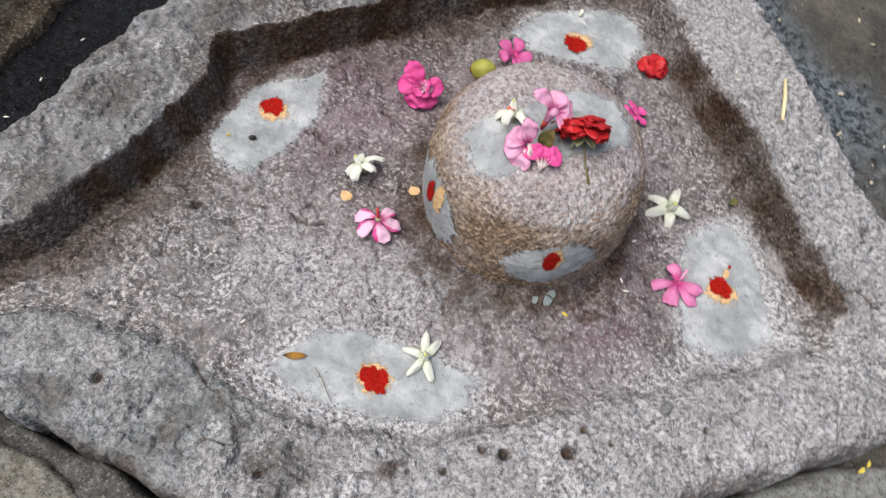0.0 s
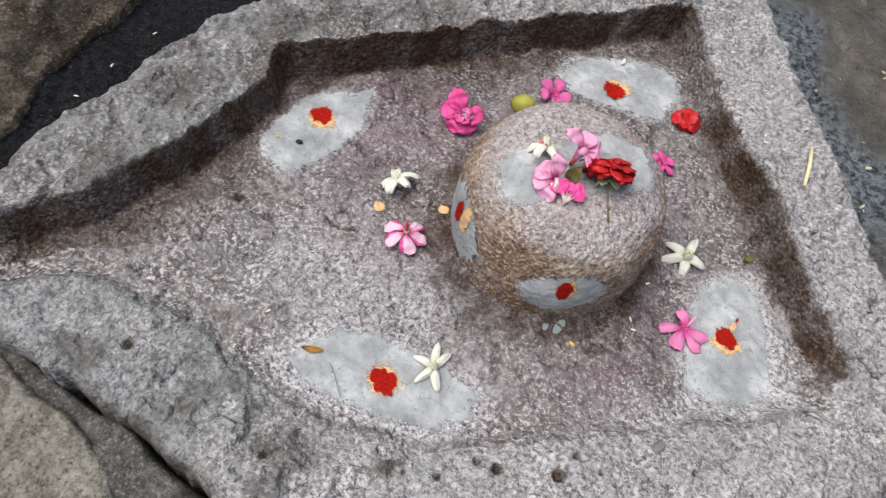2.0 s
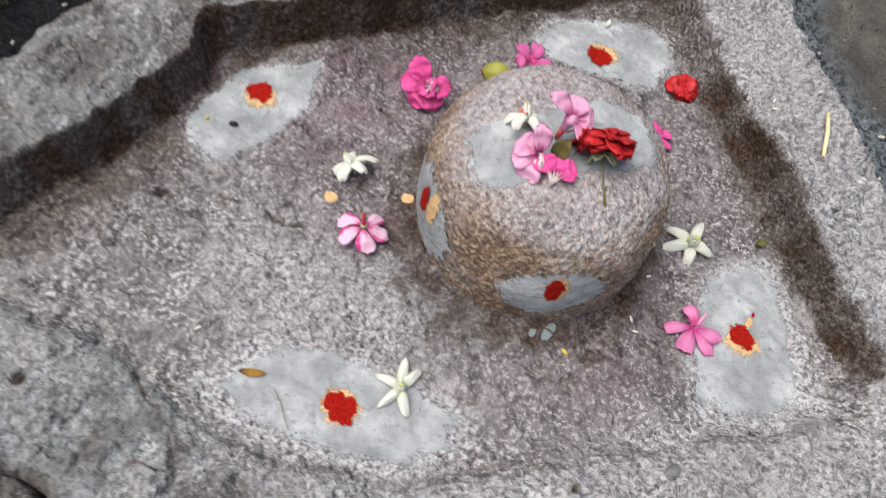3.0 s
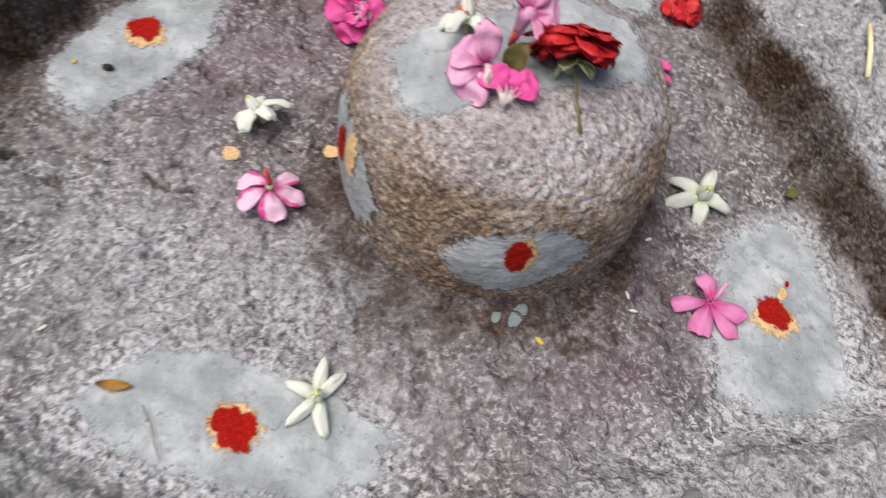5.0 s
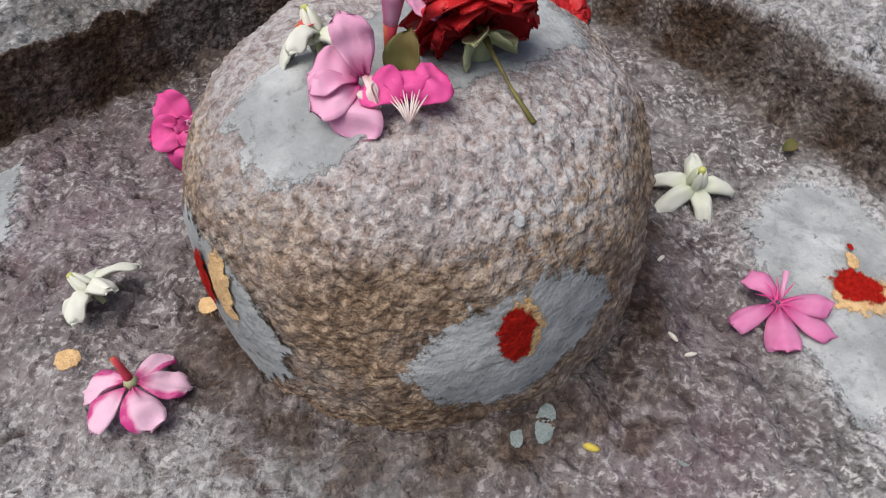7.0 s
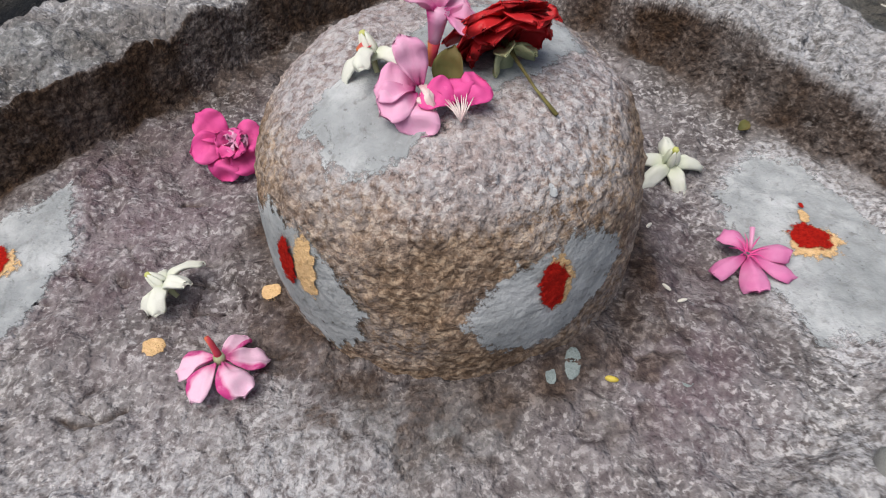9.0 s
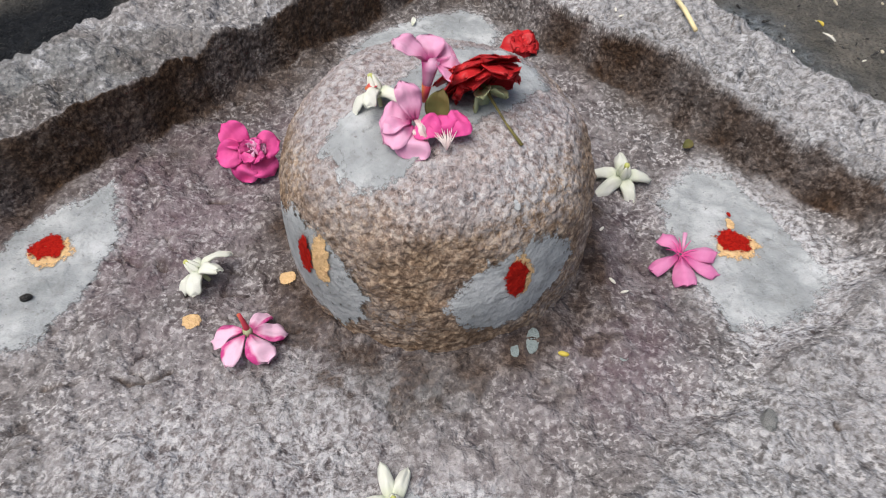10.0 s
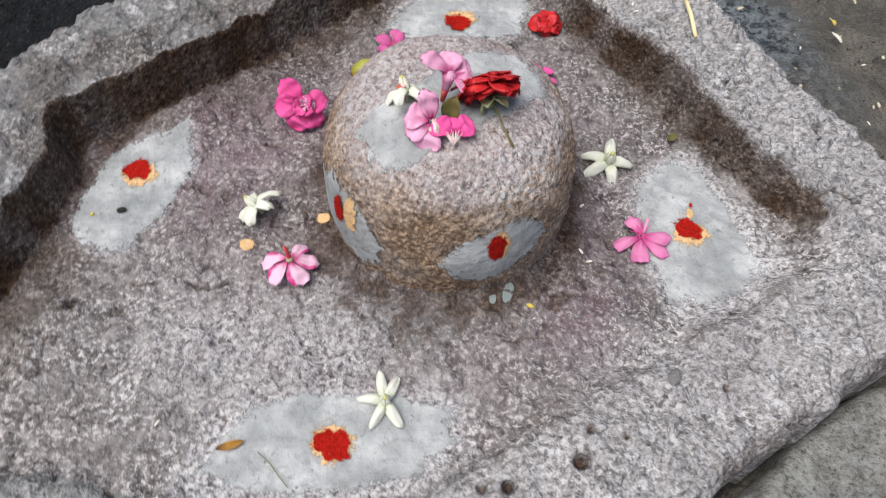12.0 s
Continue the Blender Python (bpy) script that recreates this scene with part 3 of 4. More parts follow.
uz = uz + silt * near * (0.011 * ridged(across, along * 0.35, 0, 0.026, 65) + 0.006 * ridged(across, along * 0.5, 0, 0.013, 66))
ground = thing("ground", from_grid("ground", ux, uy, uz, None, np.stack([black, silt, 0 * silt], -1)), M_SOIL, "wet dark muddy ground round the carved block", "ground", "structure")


def slab(name, corners, top, mat, label, category, seed, dome=0.01, edge_round=0.02, depth=0.09, kind="", lump=1.0):
    """A loose rough stone over an outline, with rounded edges."""
    xs = [c[0] for c in corners]
    ys = [c[1] for c in corners]
    x, y = np.meshgrid(np.arange(min(xs) - 0.02, max(xs) + 0.02, 0.0022), np.arange(min(ys) - 0.02, max(ys) + 0.02, 0.0022))
    e, _ = border(x + 0.003 * ridged(x, y, 0, 0.016, seed + 8) + 0.005 * grain(x, y, 0, 0.04, seed) + 0.003 * grain(x, y, 0, 0.014, seed + 1), y + 0.005 * grain(x, y, 0, 0.04, seed + 2), corners)
    z = top + dome * smooth(-e, 0, 0.12) + lump * (0.008 * grain(x, y, 0, 0.06, seed + 3) + 0.005 * grain(x, y, 0, 0.022, seed + 4) + 0.0020 * grain(x, y, 0, 0.009, seed + 5) - 0.004 * ridged(x, y, 0, 0.03, seed + 6) + 0.002 * ridged(x, y, 0, 0.01, seed + 7))
    z = z - edge_round * smooth(e, -edge_round * 1.2, 0) - depth * smooth(e, -0.001, 0.004)
    return thing(name, from_grid(name, x, y, z, e < 0.006), mat, label, category, kind)


slab("boulder", [(-0.70, 0.16), (-0.365, 0.26), (-0.375, 0.38), (-0.392, 0.46), (-0.375, 0.56), (-0.36, 0.64), (-0.42, 0.85), (-0.80, 0.80)], -0.02, M_BOULDER,
     "brown weathered boulder beside the dark muddy gap", "rock", 71, 0.03, 0.035)
slab("paving_stone", [(-0.40, 0.17), (-0.235, 0.207), (-0.155, 0.184), (-0.116, 0.182), (-0.086, 0.165), (-0.046, 0.145), (-0.06, -0.05), (-0.40, -0.05)], -0.004, M_PAVER_PALE,
     "pale grey-beige flat stone below the carved block", "paving stone", 81, 0.001, 0.004, lump=0.55)
slab("paving_stone", [(-0.240, 0.208), (-0.175, 0.202), (-0.130, 0.198), (-0.060, 0.188), (0.030, 0.162), (0.10, 0.126), (0.20, 0.10), (0.20, -0.05), (-0.09, -0.05), (-0.085, 0.125), (-0.12, 0.150), (-0.15, 0.165), (-0.24, 0.170)], -0.012, M_PAVER_DARK,
     "dark grey flat stone along the crack below the block", "paving stone", 91, 0.0, 0.004, lump=0.6)
slab("cement_ledge", [(0.230, 0.202), (0.325, 0.283), (0.419, 0.347), (0.479, 0.388), (0.60, 0.43), (0.62, 0.10), (0.25, 0.05)], -0.027, M_CEMENT,
     "smooth grey cement ledge along the block's broken edge", "ledge", 101, 0.0, 0.006, 0.06, "structure", 0.35)

# ---- the round stone ----
PROFILE_Z = np.array([-0.012, 0.0, 0.012, 0.030, 0.045, 0.060, 0.075, 0.088, 0.097, 0.104, 0.108, 0.1103, 0.111])
PROFILE_R = np.array([0.0915, 0.0890, 0.0892, 0.0893, 0.0888, 0.0872, 0.0845, 0.0788, 0.0708, 0.0593, 0.046, 0.024, 0.0])
_s = np.concatenate([[0], np.cumsum(np.hypot(np.diff(PROFILE_R), np.diff(PROFILE_Z)))])
LENGTH = _s[-1]


def drum_at(theta, s, lift=0.0, fine=1.0):
    """A place on the round stone: angle, way along its profile from the foot, height above the surface."""
    acc_r, acc_z = 0.0, 0.0
    for k in (-0.008, -0.004, 0.0, 0.004, 0.008):
        q = np.clip(s + k, 0, LENGTH)
        over = np.maximum(s + k - LENGTH, 0)
        acc_r = acc_r + np.interp(q, _s, PROFILE_R) - over
        acc_z = acc_z + np.interp(q, _s, PROFILE_Z)
    r, z = acc_r / 5, acc_z / 5
    r = np.maximum(r, 0)
    r2 = np.maximum(np.interp(np.clip(s + 0.003, 0, LENGTH), _s, PROFILE_R), 0)
    r1 = np.interp(np.clip(s - 0.003, 0, LENGTH), _s, PROFILE_R)
    z2, z1 = np.interp(np.clip(s + 0.003, 0, LENGTH), _s, PROFILE_Z), np.interp(np.clip(s - 0.003, 0, LENGTH), _s, PROFILE_Z)
    tr, tz = r2 - r1, z2 - z1
    ln = np.hypot(tr, tz) + 1e-9
    nr, nz = tz / ln, -tr / ln
    r = r * (1 - 0.022 * np.cos(theta - 0.5) + 0.008 * np.cos(3 * theta + 1))
    x, y = DRUM[0] + r * np.cos(theta), DRUM[1] + r * np.sin(theta)
    bumps = 0.0022 * grain(x, y, z, 0.035, 111) + fine * (0.0008 * grain(x, y, z, 0.011, 112) + 0.0006 * grain(x, y, z, 0.0048, 113) + 0.0005 * ridged(x, y, z, 0.005, 115) + 0.0007 * grain(x, y, z, 0.0024, 114))
    k = bumps + lift
    return x + k * nr * np.cos(theta), y + k * nr * np.sin(theta), z + k * nz


th, ss = np.meshgrid(np.linspace(0, 2 * math.pi, 641), np.linspace(0, LENGTH, 230))
dx, dy, dz = drum_at(th, ss)
calm_top = (1 - smooth(border(dx, dy, TOP_ASH)[0], 0.002, 0.012)) * smooth(dz, 0.06, 0.08)
dx, dy, dz = drum_at(th, ss, 0.0, 1 - 0.55 * calm_top)
dx[:, -1], dy[:, -1], dz[:, -1] = dx[:, 0], dy[:, 0], dz[:, 0]
# The round stone is browner and darker below its shoulder and at its foot.
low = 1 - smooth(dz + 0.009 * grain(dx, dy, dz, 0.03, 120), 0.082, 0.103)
d_brown = np.clip((1.0 * low + 0.04) * (1 + 0.5 * grain(dx, dy, dz, 0.02, 121)) + 0.2 * (1 - smooth(dz, 0.002, 0.016)), 0, 1)
d_pink = np.clip(0.36 * smooth(dz, 0.07, 0.1) * (1 + 0.5 * grain(dx, dy, dz, 0.03, 122)) + 0.3 * (1 - smooth(dz, 0.0, 0.03)), 0, 1)
d_ash = np.clip(0.12 + 0.34 * smooth(dz, 0.08, 0.1) + 0.4 * grain(dx, dy, dz, 0.03, 123), 0, 1)
drum = thing("round_stone", from_grid("round_stone", dx, dy, dz, None, np.stack([d_brown, d_ash, d_pink], -1)), M_DRUM,
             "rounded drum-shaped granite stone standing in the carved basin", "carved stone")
drum.data.validate()


# ---- ash smears and powder marks ----
def ring_mesh(name, turns, rings, place, firm=0.62):
    """A closed round patch: place(angle index array, ring share array) gives x, y, z."""
    a = np.linspace(0, 2 * math.pi, turns + 1)
    q = np.linspace(0, 1, rings) ** 0.8
    aa, qq = np.meshgrid(a, q)
    x, y, z = place(aa, qq)
    x[:, -1], y[:, -1], z[:, -1] = x[:, 0], y[:, 0], z[:, 0]
    fade = 1 - smooth(qq, firm, 1.0)
    return from_grid(name, x, y, z, None, np.stack([fade] * 3, -1))


def reach(aa, corners, cx, cy):
    """How far the outline lies from the middle, by angle."""
    out = np.zeros_like(aa)
    n = len(corners)
    for i in range(n):
        ax, ay = corners[i][0] - cx, corners[i][1] - cy
        bx, by = corners[(i + 1) % n][0] - cx, corners[(i + 1) % n][1] - cy
        ex, ey = bx - ax, by - ay
        den = np.cos(aa) * ey - np.sin(aa) * ex
        den = np.where(np.abs(den) < 1e-9, 1e-9, den)
        t = (ax * ey - ay * ex) / den
        w = (ax * np.sin(aa) - ay * np.cos(aa)) / den
        ok = (t > 0) & (w >= -1e-6) & (w <= 1 + 1e-6)
        out = np.where(ok, np.maximum(out, t), out)
    return out


def on_floor(x, y, lift, fine):
    return floor_height(x, y, fine)[0] + lift


def floor_patch(name, corners, seed, lift=0.0006, ragged=0.06, fine=1.0, turns=200, rings=40, sink=0.0012, firm=0.74):
    cx, cy = np.mean([c[0] for c in corners]), np.mean([c[1] for c in corners])

    def place(aa, qq):
        r = reach(aa, corners, cx, cy) * 1.13
        far = np.maximum(r, 0.004)
        k = 1 + ragged * grain(np.cos(aa) * far, np.sin(aa) * far, 0, 0.012, seed) + 0.7 * ragged * grain(np.cos(aa) * far, np.sin(aa) * far, 0, 0.004, seed + 1)
        x, y = cx + qq * r * k * np.cos(aa), cy + qq * r * k * np.sin(aa)
        return x, y, on_floor(x, y, lift - sink * smooth(qq, 0.9, 1.0), fine)

    return ring_mesh(name, turns, rings, place, firm)


def oval(cx, cy, a, b, turn=0.0, n=10):
    c, s = math.cos(radians(turn)), math.sin(radians(turn))
    return [(cx + a * math.cos(k * 2 * math.pi / n) * c - b * math.sin(k * 2 * math.pi / n) * s,
             cy + a * math.cos(k * 2 * math.pi / n) * s + b * math.sin(k * 2 * math.pi / n) * c) for k in range(n)]


def drum_patch(name, corners, seed, lift=0.0015, ragged=0.05, fine=0.2, turns=160, rings=34, sink=0.0012, firm=0.68):
    """A patch on the round stone's side; corners: angle in degrees, height."""
    flat = [(radians(a) * 0.088, float(np.interp(z, PROFILE_Z, _s))) for a, z in corners]
    cx, cy = np.mean([c[0] for c in flat]), np.mean([c[1] for c in flat])

    def place(aa, qq):
        r = reach(aa, flat, cx, cy) * 1.15
        px, py = r * np.cos(aa), r * np.sin(aa)
        k = 1 + ragged * grain(px, py, 0, 0.012, seed) + 0.8 * ragged * grain(px, py, 0, 0.004, seed + 1)
        return drum_at((cx + px * qq * k) / 0.088, cy + py * qq * k, lift - sink * smooth(qq, 0.9, 1.0), fine)

    return ring_mesh(name, turns, rings, place, firm)


def side_oval(a, z, da, dz, n=10):
    return [(a + da * math.cos(k * 2 * math.pi / n), z + dz * math.sin(k * 2 * math.pi / n)) for k in range(n)]


for corners, seed in ((ASH_L, 131), (ASH_F, 133), (ASH_R, 135), (ASH_B, 137)):
    thing("ash_smear", floor_patch("ash_smear", corners, seed), M_ASH, "grey smear of sacred ash paste on the basin floor", "ash smear", "", "ash smears on the floor")
FRONT_ASH = [(-94, .049), (-90, .0600), (-82, .0720), (-71, .0785), (-60, .0790), (-50, .071), (-45, .054), (-55, .037), (-68, .0255), (-80, .025), (-88, .030)]
SIDE_ASH = [(-164, .062), (-152, .076), (-138, .077), (-127, .066), (-120, .047), (-121, .026), (-129, .014), (-144, .018), (-159, .036)]
for corners, seed in ((FRONT_ASH, 141), (SIDE_ASH, 143)):
    thing("ash_smear", drum_patch("ash_smear", corners, seed), M_ASH, "grey oval ash smear on the side of the round stone", "ash smear", "", "ash smears on the round stone")
thing("ash_dab", drum_patch("ash_dab", side_oval(-66, 0.0950, 1.3, 0.0022), 145, 0.0016, 0.15, 0.7, 40, 8), M_ASH, "small grey ash dab on the round stone's shoulder", "ash dab", "", "ash dabs")


def dome_patch(name, corners, seed, lift=0.0005):
    """A patch on the round stone's top, from an outline in plan."""
    cx, cy = np.mean([c[0] for c in corners]), np.mean([c[1] for c in corners])

    def place(aa, qq):
        r = reach(aa, corners, cx, cy) * 1.10
        k = 1 + 0.06 * grain(np.cos(aa) * r, np.sin(aa) * r, 0, 0.012, seed) + 0.05 * grain(np.cos(aa) * r, np.sin(aa) * r, 0, 0.004, seed + 1)
        x, y = cx + qq * r * k * np.cos(aa), cy + qq * r * k * np.sin(aa)
        rr, tt = np.hypot(x - DRUM[0], y - DRUM[1]), np.arctan2(y - DRUM[1], x - DRUM[0])
        rr = rr / (1 - 0.022 * np.cos(tt - 0.5) + 0.008 * np.cos(3 * tt + 1))
        s = np.interp(-np.minimum(rr, 0.089), -PROFILE_R[3:], _s[3:])
        return drum_at(tt, s, lift - 0.001 * smooth(qq, 0.9, 1.0), 0.45)

    return ring_mesh(name, 160, 34, place, 0.80)


thing("ash_smear", dome_patch("ash_smear", TOP_ASH, 151), M_ASH,
      "grey ash smear across the top of the round stone", "ash smear", "", "ash smears on the round stone")


def floor_mark(cx, cy, r, seed, ox=0.0, oy=0.0, grow=1.25):
    r *= 1.12
    e = tagged(new("vermilion_mark"), "red vermilion dot ringed with yellow sandal paste on ash", "powder mark", "vermilion marks")
    part("sandal_paste", floor_patch("sandal_paste", oval(cx + ox, cy + oy, r * grow, r * grow * 0.8), seed, 0.0015, 0.15, 1.0, 90, 16, 0.0012, 0.42), M_SANDAL, e)
    part("red_powder", floor_patch("red_powder", oval(cx, cy, r * 0.95, r * 0.8), seed + 5, 0.0022, 0.20, 1.0, 90, 16, 0.0016, 0.55), M_RED, e)
    return e


def drum_mark(red, yellow, seed):
    e = tagged(new("vermilion_mark"), "red vermilion dot with yellow sandal paste on the stone's side", "powder mark", "vermilion marks")
    part("sandal_paste", drum_patch("sandal_paste", side_oval(*yellow), seed, 0.0021, 0.14, 0.5, 90, 16, 0.001, 0.5), M_SANDAL, e)
    part("red_powder", drum_patch("red_powder", side_oval(*red), seed + 5, 0.0027, 0.16, 0.5, 90, 16, 0.0012, 0.5), M_RED, e)
    return e


floor_mark(-0.095, 0.5150, 0.0120, 161, 0.003, -0.003)
floor_mark(0.0785, 0.3100, 0.0130, 163, -0.001, 0.001)
streak = floor_mark(0.331, 0.4835, 0.0115, 165, 0.001, -0.003, 1.4)
part("sandal_paste", floor_patch("sandal_paste", oval(0.3345, 0.4985, 0.0038, 0.0080, -10), 191, 0.0016, 0.2, 1.0, 50, 10, 0.0012, 0.4), M_SANDAL, streak)
part("red_powder", floor_patch("red_powder", oval(0.3365, 0.5065, 0.0016, 0.0020), 193, 0.0023, 0.2, 1.0, 40, 8, 0.0016, 0.5), M_RED, streak)
floor_mark(0.1515, 0.7020, 0.0125, 167, 0.003, 0.004)
drum_mark((-70.5, 0.0615, 4.6, 0.0140), (-68.6, 0.0612, 5.0, 0.0165), 171)
drum_mark((-143.0, 0.0585, 3.6, 0.0150), (-136.5, 0.0580, 4.4, 0.0185), 173)
for cx, cy, r, seed in ((0.001, 0.4525, 0.0062, 181), (0.054, 0.477, 0.0052, 183)):
    thing("sandal_dot", floor_patch("sandal_dot", oval(cx, cy, r, r * 0.8), seed, 0.0012, 0.25, 0.8, 60, 10, 0.002), M_SANDAL, "small yellow dab of sandal paste on the floor", "paste dab", "", "sandal dabs")
for cx, cy, a, b, t, seed in ((0.191, 0.4205, 0.0036, 0.0078, -15, 185), (0.180, 0.4150, 0.0022, 0.0032, 0, 187), (0.240, 0.408, 0.0024, 0.0026, 0, 189)):
    thing("ash_dab", floor_patch("ash_dab", oval(cx, cy, a, b, t), seed, 0.0016, 0.10, 0.6, 60, 10, 0.001, 0.86), M_DAB, "small grey dab of ash beside the round stone", "ash dab", "", "ash dabs")


# ---- flowers ----
def sheet_mesh(name, length, width, curve, cup=0.0, thick=0.0005, tip=0.5, blunt=0.7, foot=0.18, skew=0.0, wave=0.0, seed=1, crease=0.0, twist=0.0):
    """A petal or leaf along +x with its two faces: curve = rise at the middle and at the tip, tip = where it is widest."""
    nu, nv = 15, 9
    u_, v_ = np.meshgrid(np.linspace(0, 1, nu), np.linspace(-1, 1, nv), indexing="ij")
    w = np.where(u_ < tip, foot + (1 - foot) * np.sin(np.clip(u_ / tip, 0, 1) * math.pi / 2), np.maximum(1 - np.clip((u_ - tip) / (1 - tip), 0, 1) ** 2, 0) ** (blunt * 0.5))
    w = np.maximum(w, 0.03)
    x = length * (u_ - 0.06 * (v_ ** 2) * (u_ > tip))
    y = width / 2 * w * v_ + skew * length * u_ ** 2
    z = curve[0] * np.sin(u_ * math.pi) + curve[1] * u_ ** 2 + cup * v_ ** 2 * w + wave * grain(u_ * 3, v_ * 2, seed * 3.7, 0.8, seed) + 0.45 * wave * np.abs(v_) * grain(u_ * 6, v_ * 2, seed * 1.9, 0.7, seed + 1) * u_
    z = z + crease * np.abs(v_) * w + twist * v_ * w * u_ ** 2
    me = bpy.data.meshes.new(name)
    top = np.stack([x, y, z + thick / 2], -1).reshape(-1, 3)
    bot = np.stack([x, y, z - thick / 2], -1).reshape(-1, 3)
    n = nu * nv
    f = []
    for i in range(nu - 1):
        for j in range(nv - 1):
            q = (i * nv + j, (i + 1) * nv + j, (i + 1) * nv + j + 1, i * nv + j + 1)
            f.append(q)
            f.append(tuple(n + k for k in reversed(q)))
    rim = [i * nv for i in range(nu)] + [(nu - 1) * nv + j for j in range(1, nv)] + [i * nv + nv - 1 for i in range(nu - 2, -1, -1)] + [j for j in range(nv - 2, 0, -1)]
    for a, b in zip(rim, rim[1:] + rim[:1]):
        f.append((b, a, a + n, b + n))
    me.from_pydata([tuple(p) for p in np.concatenate([top, bot])], [], f)
    me.polygons.foreach_set("use_smooth", [True] * len(me.polygons))
    me.update()
    return me


def tube_mesh(name, points, radii, sides=8):
    """A round stalk through points with a radius at each, closed at both ends."""
    bm = bmesh.new()
    rows = []
    for i, p in enumerate(points):
        p = Vector(p)
        a = Vector(points[max(i - 1, 0)])
        b = Vector(points[min(i + 1, len(points) - 1)])
        q = (b - a).to_track_quat("Z", "Y")
        rows.append([bm.verts.new(p + q @ Vector((radii[i] * math.cos(k * 2 * math.pi / sides), radii[i] * math.sin(k * 2 * math.pi / sides), 0))) for k in range(sides)])
    for r0, r1 in zip(rows, rows[1:]):
        for k in range(sides):
            bm.faces.new((r0[k], r0[(k + 1) % sides], r1[(k + 1) % sides], r1[k]))
    bm.faces.new(rows[0][::-1])
    bm.faces.new(rows[-1])
    for fc in bm.faces:
        fc.smooth = True
    me = bpy.data.meshes.new(name)
    bm.to_mesh(me)
    bm.free()
    return me


def fringe_mesh(name, count, r0, length, rise, seed):
    """A ring of fine threads in a flower's throat."""
    rnd = random.Random(seed)
    bm = bmesh.new()
    for k in range(count):
        a = k * 2 * math.pi / count + rnd.uniform(-0.1, 0.1)
        ln = length * rnd.uniform(0.7, 1.15)
        c, s = math.cos(a), math.sin(a)
        p = [Vector((r0 * c, r0 * s, 0)), Vector(((r0 + ln * 0.5) * c, (r0 + ln * 0.5) * s, rise)), Vector(((r0 + ln) * c, (r0 + ln) * s, rise * 0.9))]
        side = Vector((-s, c, 0)) * 0.00035
        up = Vector((0, 0, 0.0004))
        rows = [[bm.verts.new(q - side * w), bm.verts.new(q + up * w), bm.verts.new(q + side * w)] for q, w in zip(p, (1.4, 1.0, 0.3))]
        for x0, x1 in zip(rows, rows[1:]):
            for i in range(3):
                bm.faces.new((x0[i], x0[(i + 1) % 3], x1[(i + 1) % 3], x1[i]))
    me = bpy.data.meshes.new(name)
    bm.to_mesh(me)
    bm.free()
    return me


PETAL = {}


def petals(kind, make):
    if kind not in PETAL:
        PETAL[kind] = [make(i) for i in range(3)]
    return PETAL[kind]


# petal outlines: length, width, rise, cup, thickness, widest at, bluntness, foot, skew, wave, crease
OUTLINES = {
    "paddle": (0.0172, 0.0135, 0.0012, 0.0004, 0.0005, 0.68, 0.75, 0.16, 0.12, 0.0017, 0.0),
    "strap": (0.0200, 0.0120, 0.0014, 0.0000, 0.0006, 0.74, 0.42, 0.34, 0.05, 0.0012, -0.0022),
    "lobe": (0.0195, 0.0185, 0.0030, 0.0026, 0.0006, 0.58, 0.80, 0.24, 0.05, 0.0036, 0.0),
    "fan": (0.0165, 0.0175, 0.0022, 0.0018, 0.0005, 0.66, 0.62, 0.16, 0.10, 0.0024, 0.0),
}


def pink_flower(m, mat, label, size=1.0, lift=8, droop=(), count=5, seed=1, tube=True, slim=1.0, throat=True, angles=None, shape="paddle", stretch=()):
    """An oleander-like bloom: blunt skewed petals, a fringed throat and a red tube behind or before it."""
    rnd = random.Random(seed)
    e = tagged(new("pink_flower"), label, "flower", "pink flowers")
    e.matrix_basis = m @ Matrix.Scale(size, 4)
    ln, wd, rise, cup, thick, at, blunt, foot, skew, wave, crease = OUTLINES[shape]
    shapes = petals(shape + mat.name, lambda i: sheet_mesh("petal", ln, wd, (rise + 0.0004 * i, -0.0012), cup - 0.0008 * i, thick, at, blunt, foot, skew, wave, 40 + i, crease * (1 + 0.3 * i), 0.0012 * (i - 1)))
    for k in range(count):
        tilt = lift + rnd.uniform(-7, 7) + (droop[k] if k < len(droop) else 0)
        mm = pose(0, 0, 0, 0, 0, angles[k] if angles else k * 72 + rnd.uniform(-6, 6)) @ pose(0.0022, 0, 0, rnd.uniform(-10, 10), -tilt, 0)
        part("petal", shapes[k % 3], mat, e, "", mm @ Matrix.Diagonal((stretch[k] if k < len(stretch) else 1, slim[k] if isinstance(slim, tuple) else slim, 1, 1)))
    if throat:
        part("fringe", fringe_mesh("fringe", 15, 0.0012, 0.0058, 0.0030, seed), M_MAGENTA if mat is not M_MAGENTA else M_ROSE_PINK, e, "deep pink fringed throat")
    if tube:
        part("calyx", tube_mesh("calyx", [(0, 0, -0.0012), (0, 0, 0.0012), (0, 0, 0.0030)], [0.0022, 0.0024, 0.0018]), M_GREEN, e, "pale yellow-green calyx")
        part("tube", tube_mesh("tube", [(0, 0, 0.002), (-0.0003, 0, 0.005), (-0.0009, 0, 0.009), (-0.0018, 0, 0.0130)], [0.0017, 0.0014, 0.0012, 0.0010]), M_TUBE, e, "orange-red pointed tube")
    return e


